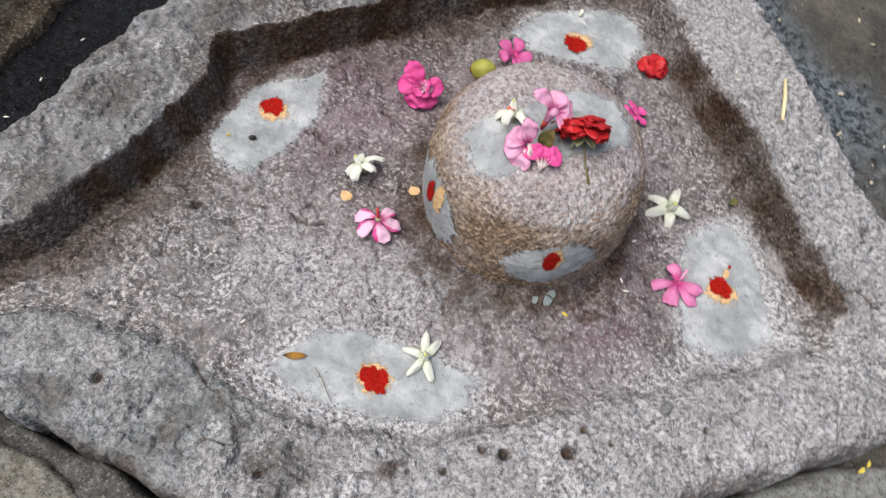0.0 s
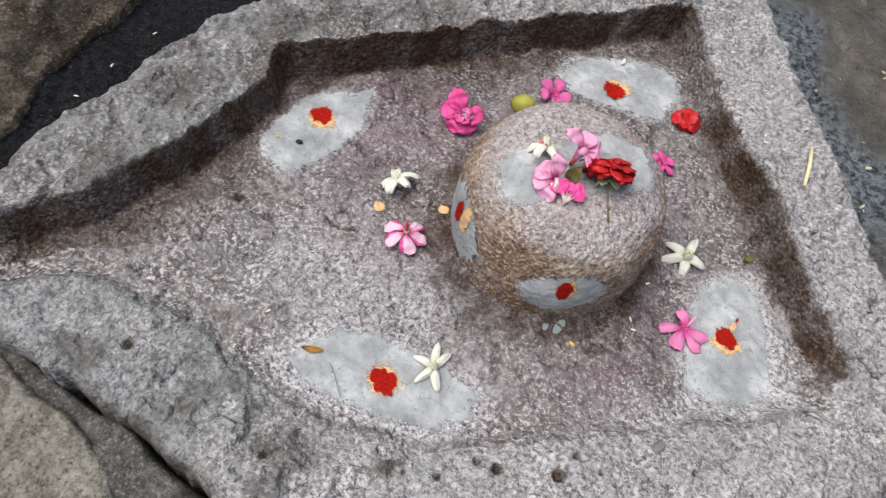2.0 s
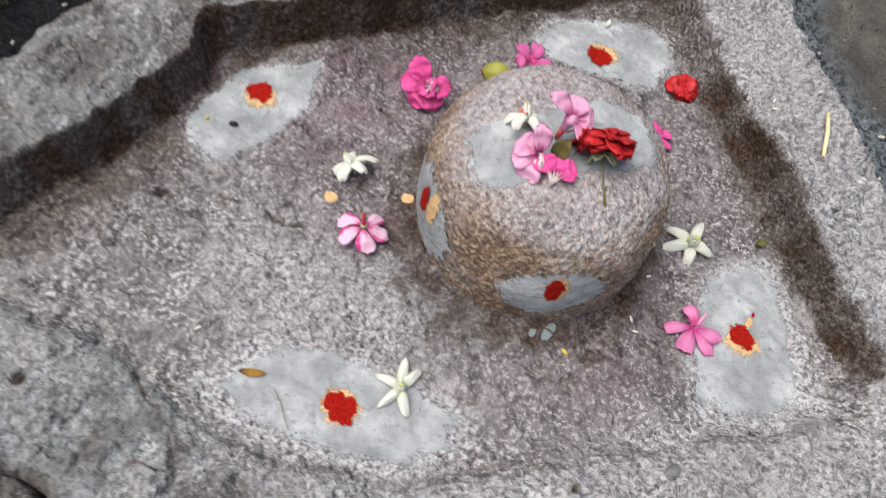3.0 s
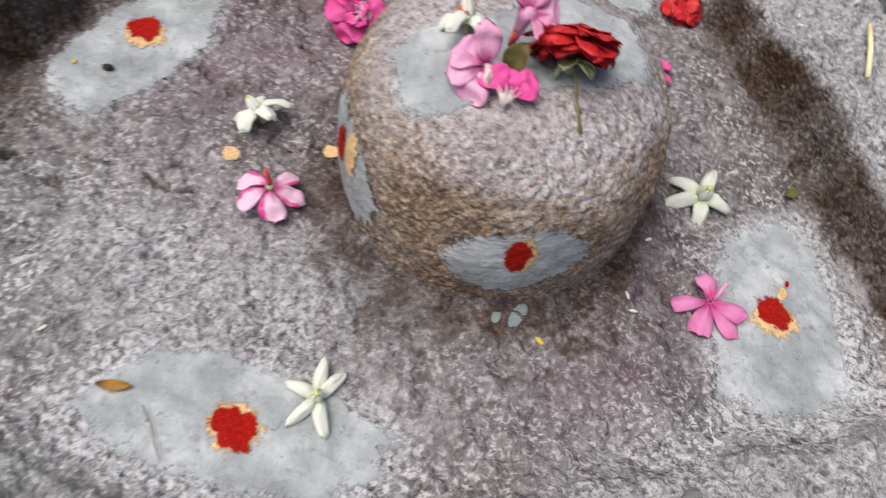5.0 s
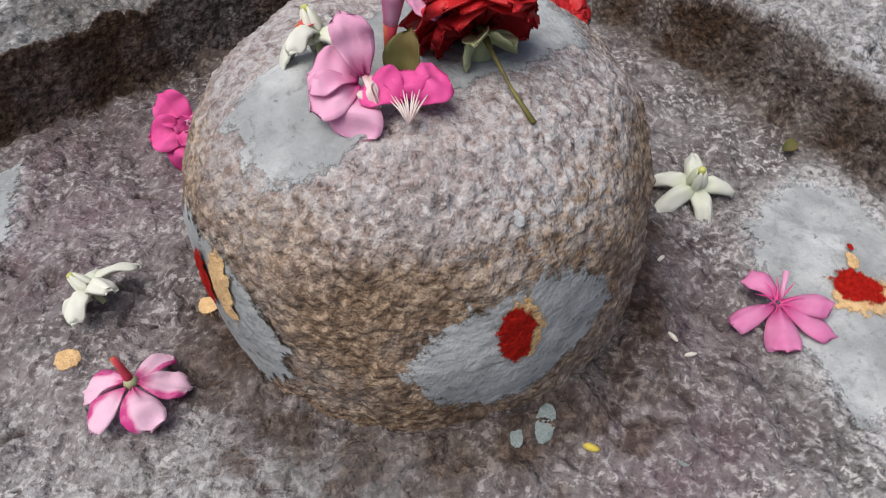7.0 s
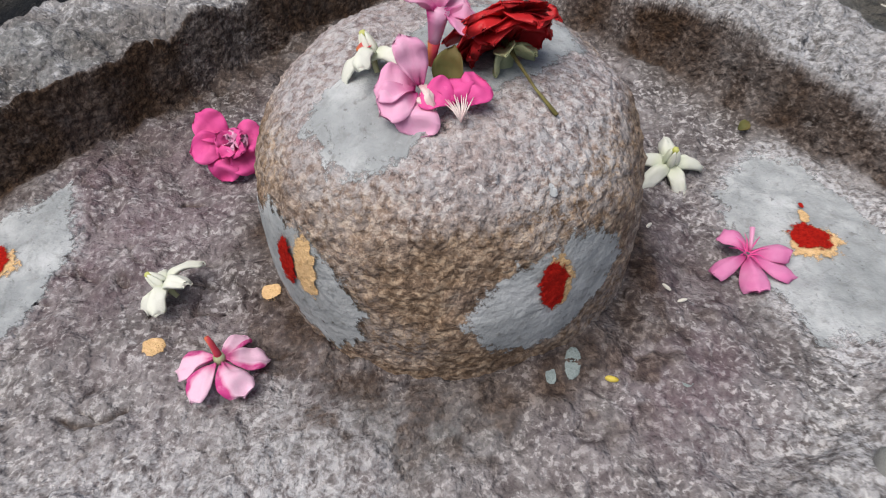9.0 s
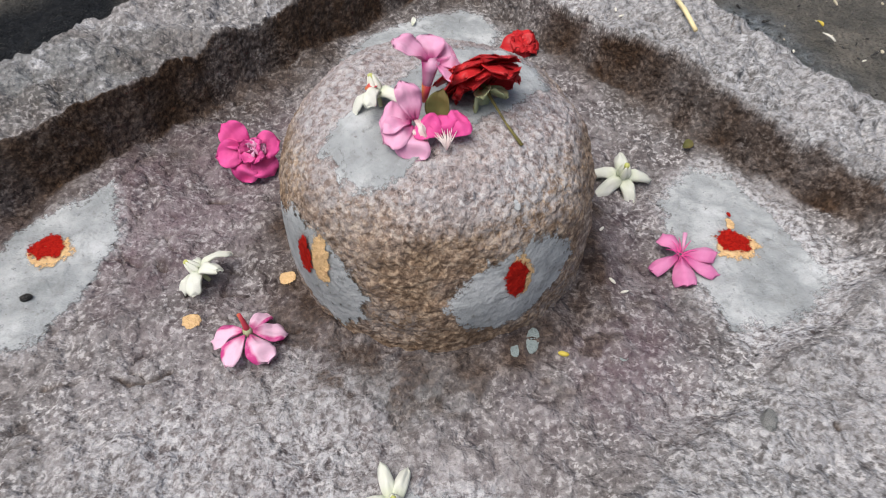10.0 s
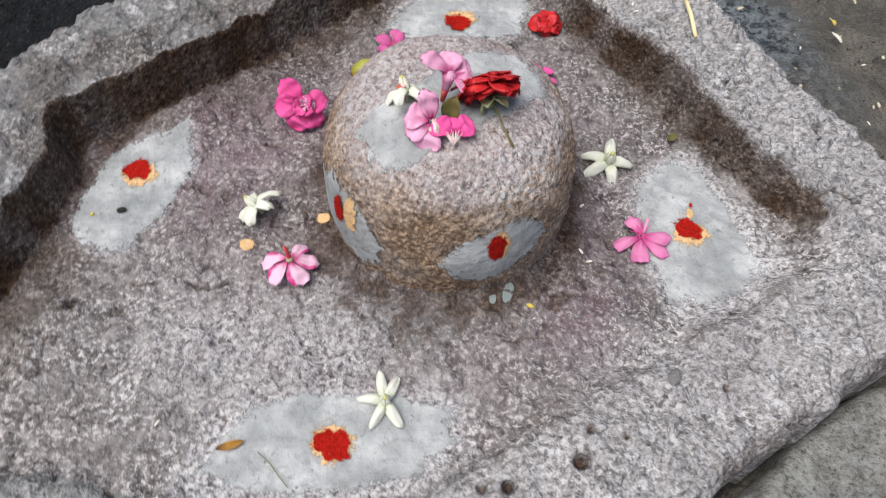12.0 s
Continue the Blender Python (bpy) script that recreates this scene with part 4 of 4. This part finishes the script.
def crown_mesh():
    """Five tall lobes standing round a flower's middle."""
    bm = bmesh.new()
    for k in range(5):
        a = k * 2 * math.pi / 5 + 0.6
        r = bmesh.ops.create_icosphere(bm, subdivisions=2, radius=1.0)
        for v in r["verts"]:
            up = v.co.z * 0.5 + 0.5
            v.co = Vector((0.0012 * v.co.x * (1.2 - 0.6 * up), 0.0017 * v.co.y * (1.2 - 0.6 * up), 0.0042 * v.co.z))
        bmesh.ops.transform(bm, verts=r["verts"], matrix=pose(0, 0, 0, 0, 0, math.degrees(a)) @ pose(0.0021, 0, 0.0038, 0, -10, 0))
    me = bpy.data.meshes.new("crown")
    bm.to_mesh(me)
    bm.free()
    me.polygons.foreach_set("use_smooth", [True] * len(me.polygons))
    return me


def cap_mesh():
    """The small five-cornered knob on top of the crown."""
    pts = [(0, 0, 0.0058), (0, 0, 0.0074), (0, 0, 0.0084), (0, 0, 0.0087)]
    return tube_mesh("cap", pts, [0.0012, 0.0015, 0.0013, 0.0005], 5)


def white_flower(m, label, size=1.0, lift=0, seed=1, bend=(), angles=None, wide=1.0):
    """A waxy five-pointed bloom with a raised crown."""
    rnd = random.Random(seed)
    e = tagged(new("white_flower"), label, "flower", "white star flowers")
    e.matrix_basis = m @ Matrix.Scale(size, 4)
    shapes = petals("white", lambda i: sheet_mesh("petal", 0.0162, 0.0088, (0.0026, -0.0034 - 0.0014 * i), -0.0026, 0.0011, 0.34, 0.62, 0.74, 0.06 * (i - 1), 0.0013, 60 + i, 0.0, 0.0016 * (i - 1)))
    for k in range(5):
        mm = pose(0, 0, 0, 0, 0, angles[k] if angles else k * 72 + rnd.uniform(-7, 7)) @ pose(0.0014, 0, 0, rnd.uniform(-18, 18), -lift - rnd.uniform(-16, 16) - (bend[k] if k < len(bend) else 0), 0) @ Matrix.Diagonal((rnd.uniform(0.92, 1.12), wide * rnd.uniform(0.92, 1.1), 1, 1))
        part("petal", shapes[k % 3], M_WHITE, e, "", mm)
    crown = part("crown", crown_mesh(), M_WAX, e, "waxy white lobed crown")
    part("cap", cap_mesh(), M_CROWN, crown, "yellow-green knob")
    part("stalk", tube_mesh("stalk", [(0, 0, 0.0), (0.0004, 0, -0.004), (0.001, 0, -0.008)], [0.0016, 0.0012, 0.0011]), M_GREEN, e)
    return e


def red_bloom(m, label, rings, size=1.0, seed=1, group="red flowers", flat=1.0):
    """A many-petalled red bloom; rings: (number, tilt, length, reach) from the inside out."""
    rnd = random.Random(seed)
    e = tagged(new("red_flower"), label, "flower", group)
    e.matrix_basis = m @ Matrix.Diagonal((size, size, size * flat, 1))
    shapes = petals("red", lambda i: sheet_mesh("petal", 0.0150, 0.0175, (0.0034, -0.0040 - 0.0010 * i), 0.0016, 0.0005, 0.64, 0.72, 0.36, 0.05 * (i - 1), 0.0030, 80 + i, 0.0, 0.0014 * (i - 1)))
    for count, tilt, ln, out in rings:
        for k in range(count):
            mm = pose(0, 0, 0, 0, 0, k * 360 / count + rnd.uniform(-14, 14) + tilt) @ pose(out, 0, 0, rnd.uniform(-26, 26), -tilt - rnd.uniform(-14, 14), 0) @ Matrix.Scale(ln * rnd.uniform(0.80, 1.12), 4)
            part("petal", shapes[k % 3], M_REDPETAL, e, "", mm)
    return e


def floor_z(x, y):
    return float(floor_height(np.array([x]), np.array([y]))[0][0])


def lie(x, y, up, rx=0, ry=0, rz=0):
    return pose(x, y, floor_z(x, y) + up, rx, ry, rz)


TOP = 0.1100


def aim(x, y, z, axis, spin=0.0):
    """A pose whose z axis points along axis."""
    return Matrix.Translation((x, y, z)) @ Vector(axis).to_track_quat("Z", "Y").to_matrix().to_4x4() @ pose(0, 0, 0, 0, 0, spin)


pink_flower(lie(0.036, 0.4350, 0.010, -8, 0, 0), M_STRIPED, "pale pink flower lying face down on the basin floor", 1.14, -14, seed=3, slim=(0.95, 0.85, 1.0, 0.85, 0.8), throat=False, angles=(172, 232, 298, 4, 62))
mauve = pink_flower(lie(0.2920, 0.4730, 0.008, 4, 0, 0), M_LILAC, "rose lilac flower lying half on the ash smear", 1.06, -4, count=5, seed=5, tube=False, throat=False, angles=(106, 202, 262, 326, 356), slim=(0.95, 0.8, 1.1, 1.0, 0.9), shape="strap", stretch=(0.75, 1.02, 0.95, 1.15, 1.0))
part("tube", tube_mesh("tube", [(0.001, 0.001, 0.001), (0.003, 0.0060, 0.003), (0.0045, 0.011, 0.0055)], [0.0010, 0.0010, 0.0013]), M_PINK, mauve, "pale pink tube")
part("fringe", fringe_mesh("fringe", 9, 0.0010, 0.0085, 0.0030, 5), M_MAGENTA, mauve, "deep pink throat threads")
white_flower(aim(0.003, 0.4820, floor_z(0.003, 0.482) + 0.0110, (-0.62, 0.22, 0.66), 20), "cream white star flower tilted on the basin floor", 1.12, -6, 7)
white_flower(lie(0.275, 0.5440, 0.0085, 10, 0, 0), "cream white star flower beside the round stone", 1.42, -8, 9, angles=(4, 82, 155, 213, 288), wide=0.78)
white_flower(lie(0.110, 0.3390, 0.005, 6, 0, 0), "cream white star flower on the ash smear", 1.12, 0, 11, angles=(108, 66, 172, 250, 300), wide=0.74)
frill = pink_flower(lie(0.027, 0.5800, 0.0180, 48, 0, 0), M_MAGENTA, "deep magenta double flower propped on its petals", 1.04, 4, seed=13, tube=False, angles=(132, 184, 245, 305, 15), shape="lobe", stretch=(1.22, 1.1, 1.0, 0.95, 0.9))
for k in range(4):
    part("petal", PETAL["lobe" + M_MAGENTA.name][k % 3], M_MAGENTA, frill, "", pose(0.001, 0, 0.002, 0, 0, 40 + 95 * k) @ pose(0.001, 0, 0, 12 * (k - 1), -50, 0) @ Matrix.Scale(0.62, 4))
RUFFLE = [sheet_mesh("ruffle", 0.018, 0.017, (0.003, 0.0), 0.003, 0.0005, 0.6, 0.6, 0.25, 0.0, 0.0045, 140 + k) for k in range(3)]
for k in range(7):
    part("ruffle", RUFFLE[k % 3], M_PINK, frill, "paler ruffled inner petal", pose(0.003, 0.001, 0.003, 0, 0, 15 + 61 * k) @ pose(0.0005, 0, 0, 40 * (-1) ** k, -38 - 9 * (k % 3), 0) @ Matrix.Diagonal((0.50, 0.42, 0.6, 1)))
pink_flower(lie(0.096, 0.655, 0.010, 15, 0, 80), M_ROSE_PINK, "pink flower lying behind the round stone", 1.0, 15, seed=17, tube=False)
pink_flower(lie(0.224, 0.634, 0.009, 0, 20, 40), M_MAGENTA, "deep pink flower beside the round stone's back", 0.8, 10, seed=19, tube=False)
red_bloom(lie(0.233, 0.703, 0.006, 20, 10, 0), "crumpled bright red flower head on the basin floor", ((4, 74, 0.75, 0.001), (6, 58, 0.9, 0.002), (6, 36, 0.8, 0.002), (4, 12, 0.95, 0.002)), 0.92, 21)

white_flower(aim(0.1145, 0.5020, TOP + 0.0095, (-0.30, 0.40, 0.80), 0), "cream white star flower on top of the round stone", 1.02, -20, 23, bend=(10, 0, -6, 0, 0), angles=(40, 112, 190, 250, 325), wide=0.85)
folded = pink_flower(pose(0.1322, 0.4790, TOP + 0.0065, 20, 0, 0), M_PINK, "pale pink folded flower on top of the round stone", 0.98, 4, droop=(10, -2, -20, 52), count=4, seed=25, tube=False, slim=(1.05, 0.95, 1.05, 0.72), throat=False, angles=(172, 208, 256, 108), shape="fan", stretch=(0.95, 1.05, 1.08, 1.25))
jitter = random.Random(8)
part("crest", sheet_mesh("crest", 0.0135, 0.0060, (0.002, -0.001), 0.0018, 0.0005, 0.6, 0.5, 0.4, 0.0, 0.003, 33), M_PALE, folded, "white crumpled throat crest", pose(0.0015, 0.001, 0.0015, 30, 4, -82))
for k in range(6):
    b, f = jitter.uniform(-0.001, 0.003), jitter.uniform(0.8, 1.1)
    part("thread", tube_mesh("thread", [(0.0005 * k - 0.0005, 0.0, 0.003), (0.0016 + 0.0005 * k, -0.005, 0.0034 + b * 0.4), (0.0010 + b + 0.0004 * k, -0.0120 * f, 0.0006 + b * 0.5)], [0.0004, 0.0006, 0.0003], 5), M_PALE, folded, "white throat thread")
upright = pink_flower(pose(0.1410, 0.5000, TOP + 0.0250, 14, 4, 0), M_PINK, "pale pink trumpet flower standing among others on the stone", 0.98, 16, droop=(12, 4, -26, -34), count=4, seed=27, tube=False, slim=(0.62, 0.85, 0.9, 0.9), throat=False, angles=(158, 82, 24, 338), shape="fan", stretch=(1.2, 0.8, 0.9, 0.95))
part("funnel", tube_mesh("funnel", [(0.0, 0.0, 0.0016), (-0.0001, -0.0005, -0.003), (-0.0006, -0.0022, -0.009), (-0.0010, -0.0034, -0.013)], [0.0046, 0.0038, 0.0028, 0.0022], 12), M_PINK, upright, "pink funnel")
part("tube", tube_mesh("tube", [(-0.0009, -0.0030, -0.0115), (-0.0013, -0.0042, -0.016), (-0.0018, -0.0060, -0.0215)], [0.0026, 0.0021, 0.0014]), M_TUBE, upright, "orange-red tube")
half = pink_flower(pose(0.1455, 0.4700, TOP + 0.0045, 20, 0, 0), M_MAGENTA, "torn deep pink flower with a pale striped throat", 0.78, 6, count=3, seed=29, tube=False, slim=1.1, throat=False, angles=(146, 92, 36), shape="fan", stretch=(1.05, 0.8, 1.05))
for k in range(11):
    a, f = radians(56 + k * 6.6 + jitter.uniform(-3, 3)), jitter.uniform(0.75, 1.12)
    part("thread", tube_mesh("thread", [(0, -0.009, 0.001), (0.0065 * f * math.cos(a), 0.0065 * f * math.sin(a) - 0.009, 0.0042), (0.0128 * f * math.cos(a + 0.06), 0.0128 * f * math.sin(a + 0.06) - 0.009, 0.0044 + jitter.uniform(-0.001, 0.0012))], [0.0003, 0.00042, 0.00022], 5), M_PALE, half, "pale pink-white throat thread")
rose = red_bloom(aim(0.1672, 0.5015, TOP + 0.0115, (-0.26, 0.72, 0.62), 15), "dark red rose lying with its stem on the round stone",
                 ((3, 80, 0.75, 0.001), (6, 66, 1.0, 0.002), (7, 50, 1.10, 0.003), (8, 34, 1.20, 0.003), (9, 16, 1.15, 0.003), (8, 2, 1.0, 0.003)), 1.08, 31, flat=0.74)
turn = rose.matrix_basis.inverted()
part("stem", tube_mesh("stem", [turn @ Vector(p) for p in ((0.1672, 0.5015, TOP + 0.0115), (0.1705, 0.494, TOP + 0.0075), (0.1765, 0.481, TOP + 0.002), (0.1828, 0.4690, TOP - 0.002))], [0.0017, 0.0007, 0.0005, 0.0009]), M_STEM, rose, "thin brown-green stem")
for a, b in ((40, 42), (115, 60), (185, 48), (255, 64), (325, 70)):
    part("sepal", sheet_mesh("sepal", 0.0135, 0.0085, (0.0006, 0.002), 0.0022, 0.0006, 0.4, 1.3, 0.6, 0.0, 0.0008, a), M_GREEN, rose, "pale green sepal", pose(0, 0, -0.0045, 0, 0, a) @ pose(0.001, 0, 0, 0, b, 0))
leaf = thing("leaf", sheet_mesh("leaf", 0.0185, 0.0125, (0.001, 0.002), 0.0018, 0.0006, 0.5, 1.1, 0.2, 0.0, 0.001, 3, 0.001), M_LEAF, "small dull green leaf among the flowers", "leaf")
leaf.matrix_basis = pose(0.1425, 0.4840, TOP + 0.0005, 0, -58, 62)


# ---- small things ----
def ball(name, mat, m, label, category, group="", seed=1, lump=0.06):
    bm = bmesh.new()
    bmesh.ops.create_icosphere(bm, subdivisions=4, radius=1.0)
    for v in bm.verts:
        v.co *= 1 + lump * noise.noise(v.co * 1.7 + Vector((seed, 0, 0)))
    for fc in bm.faces:
        fc.smooth = True
    me = bpy.data.meshes.new(name)
    bm.to_mesh(me)
    bm.free()
    ob = thing(name, me, mat, label, category, "", group)
    ob.matrix_basis = m
    return ob


grape = ball("grape", M_GRAPE, lie(0.073, 0.626, 0.009, 0, 0, 25) @ Matrix.Diagonal((0.0125, 0.0098, 0.0098, 1)), "yellow-green grape with a brown end on the basin floor", "fruit")
part("stalk_scar", tube_mesh("stalk_scar", [(-1.02, 0, 0), (-0.93, 0, 0)], [0.18, 0.36], 10), M_DRY, grape, "brown stalk end")


def stick(name, points, radii, mat, label, category, up=0.0015):
    """A thin stick or twig that follows the stone's surface."""
    pts = [(x, y, floor_z(x, y) + up) for x, y in points]
    return thing(name, tube_mesh(name, pts, radii), mat, label, category)


straw = thing("straw", tube_mesh("straw", [(0.3430, 0.689, 0.0), (0.3445, 0.666, 0.0006), (0.3445, 0.640, 0.0)], [0.0017, 0.0018, 0.0016]), M_STRAW, "short pale straw lying on the block's rim", "straw")
straw.location.z = floor_z(0.3435, 0.665) + 0.003
stick("twig", [(0.033, 0.304), (0.042, 0.297), (0.048, 0.290), (0.055, 0.283)], [0.0002, 0.0003, 0.0003, 0.00015], M_STEM, "thin dark twig lying on the ash smear", "twig", 0.003)


def scrap(name, mat, x, y, turn, length, width, label, category, group="", up=0.003, z=None, roll=20):
    ob = thing(name, sheet_mesh(name, length, width, (0.0008, 0.0006), 0.0008, 0.0006, 0.5, 1.2, 0.25, 0.05, 0.0005, int(turn)), mat, label, category, "", group)
    ob.matrix_basis = pose(x, y, (floor_z(x, y) if z is None else z) + up, roll, 0, turn)
    return ob


def seed_grain(name, mat, x, y, turn, length, width, label, category, group="", z=None):
    return ball(name, mat, pose(x, y, (floor_z(x, y) if z is None else z) + width * 0.5, 0, 0, turn) @ Matrix.Diagonal((length / 2, width / 2, width / 2, 1)), label, category, group, int(turn), 0.1)


scrap("dried_petal", M_DRY, 0.007, 0.305, 15, 0.018, 0.0055, "curled brown-yellow dried petal on the ash smear", "petal")
scrap("dried_petal", M_TUBE, 0.109, 0.500, 20, 0.008, 0.0035, "small orange dried petal on the white flower", "petal", z=TOP, up=0.0120)
scrap("white_petal", M_WHITE, 0.146, 0.740, 80, 0.011, 0.004, "curled white petal on the ash smear", "petal")
scrap("leaf_scrap", M_LEAF, 0.328, 0.573, 30, 0.010, 0.007, "small withered green leaf scrap by the wall", "leaf")
scrap("yellow_petal", M_YELLOW, 0.474, 0.374, 50, 0.008, 0.004, "small yellow petal on the cement ledge", "petal", "yellow petals", z=-0.025)
scrap("yellow_petal", M_YELLOW, 0.481, 0.381, 70, 0.007, 0.004, "small yellow petal on the cement ledge", "petal", "yellow petals", z=-0.025)
scrap("yellow_petal", M_YELLOW, 0.548, 0.778, 100, 0.009, 0.006, "yellow petal on the wet ground", "petal", "yellow petals", z=-0.045)
scrap("white_petal", M_RICE, 0.548, 0.752, 110, 0.016, 0.008, "white petal on the wet ground", "petal", z=-0.045)
scrap("leaf_scrap", M_GREEN, 0.268, 0.905, 80, 0.025, 0.006, "narrow green leaf at the block's edge", "leaf", z=-0.04)
for x, y, t in ((0.252, 0.451, 10), (0.247, 0.790, 30), (0.303, 0.695, 80), (0.306, 0.688, 20), (-0.033, 0.320, 60), (0.246, 0.458, 120), (0.250, 0.500, 40)):
    seed_grain("rice_grain", M_RICE, x, y, t, 0.0052, 0.0018, "white rice grain lying on the stone", "rice", "rice grains")
for x, y, t in ((0.566, 0.726, 15), (0.506, 0.746, 70), (0.548, 0.647, 110), (0.60, 0.70, 30), (-0.345, 0.449, 20), (-0.330, 0.56, 70), (-0.34, 0.50, 100)):
    seed_grain("rice_grain", M_RICE, x, y, t, 0.0055, 0.0019, "white rice grain on the dark mud", "rice", "rice grains", z=-0.047 if x > 0 else -0.060)
seed_grain("yellow_grain", M_YELLOW, 0.207, 0.412, 160, 0.0060, 0.0028, "yellow grain on the basin floor", "grain")
seed_grain("yellow_grain", M_YELLOW, -0.118, 0.474, 60, 0.0035, 0.0025, "tiny yellow grain on the ash smear", "grain")
seed_grain("pebble", M_DARKSTONE, -0.097, 0.478, 20, 0.007, 0.0045, "small dark pebble on the ash smear", "pebble")
seed_grain("pebble", M_PEBBLE, 0.297, 0.358, 60, 0.014, 0.008, "small pale grey pebble on the block's front ledge", "pebble")


def litter(name, count, area, z, seed, mat, label):
    """Countless tiny husks and crumbs scattered over the mud, in one mesh."""
    rnd = random.Random(seed)
    bm = bmesh.new()
    for _ in range(count):
        x, y = rnd.uniform(*area[0]), rnd.uniform(*area[1])
        if border(np.array([x]), np.array([y]), OUTLINE)[0][0] < 0.012:
            continue
        r = bmesh.ops.create_icosphere(bm, subdivisions=1, radius=1.0)
        k = rnd.uniform(0.0006, 0.0022)
        m = pose(x, y, z + rnd.uniform(0, 0.003), rnd.uniform(0, 60), rnd.uniform(0, 60), rnd.uniform(0, 360)) @ Matrix.Diagonal((k * rnd.uniform(1.2, 2.8), k, k * 0.7, 1))
        bmesh.ops.transform(bm, verts=r["verts"], matrix=m)
    me = bpy.data.meshes.new(name)
    bm.to_mesh(me)
    bm.free()
    return thing(name, me, mat, label, "debris", "stuff")


litter("crumbs", 110, ((0.34, 0.75), (0.50, 1.00)), -0.047, 5, M_HUSK, "pale husks and crumbs scattered over the wet ground")
litter("grit", 160, ((0.34, 0.75), (0.50, 1.00)), -0.048, 6, M_DARKSTONE, "dark grit scattered over the wet ground")
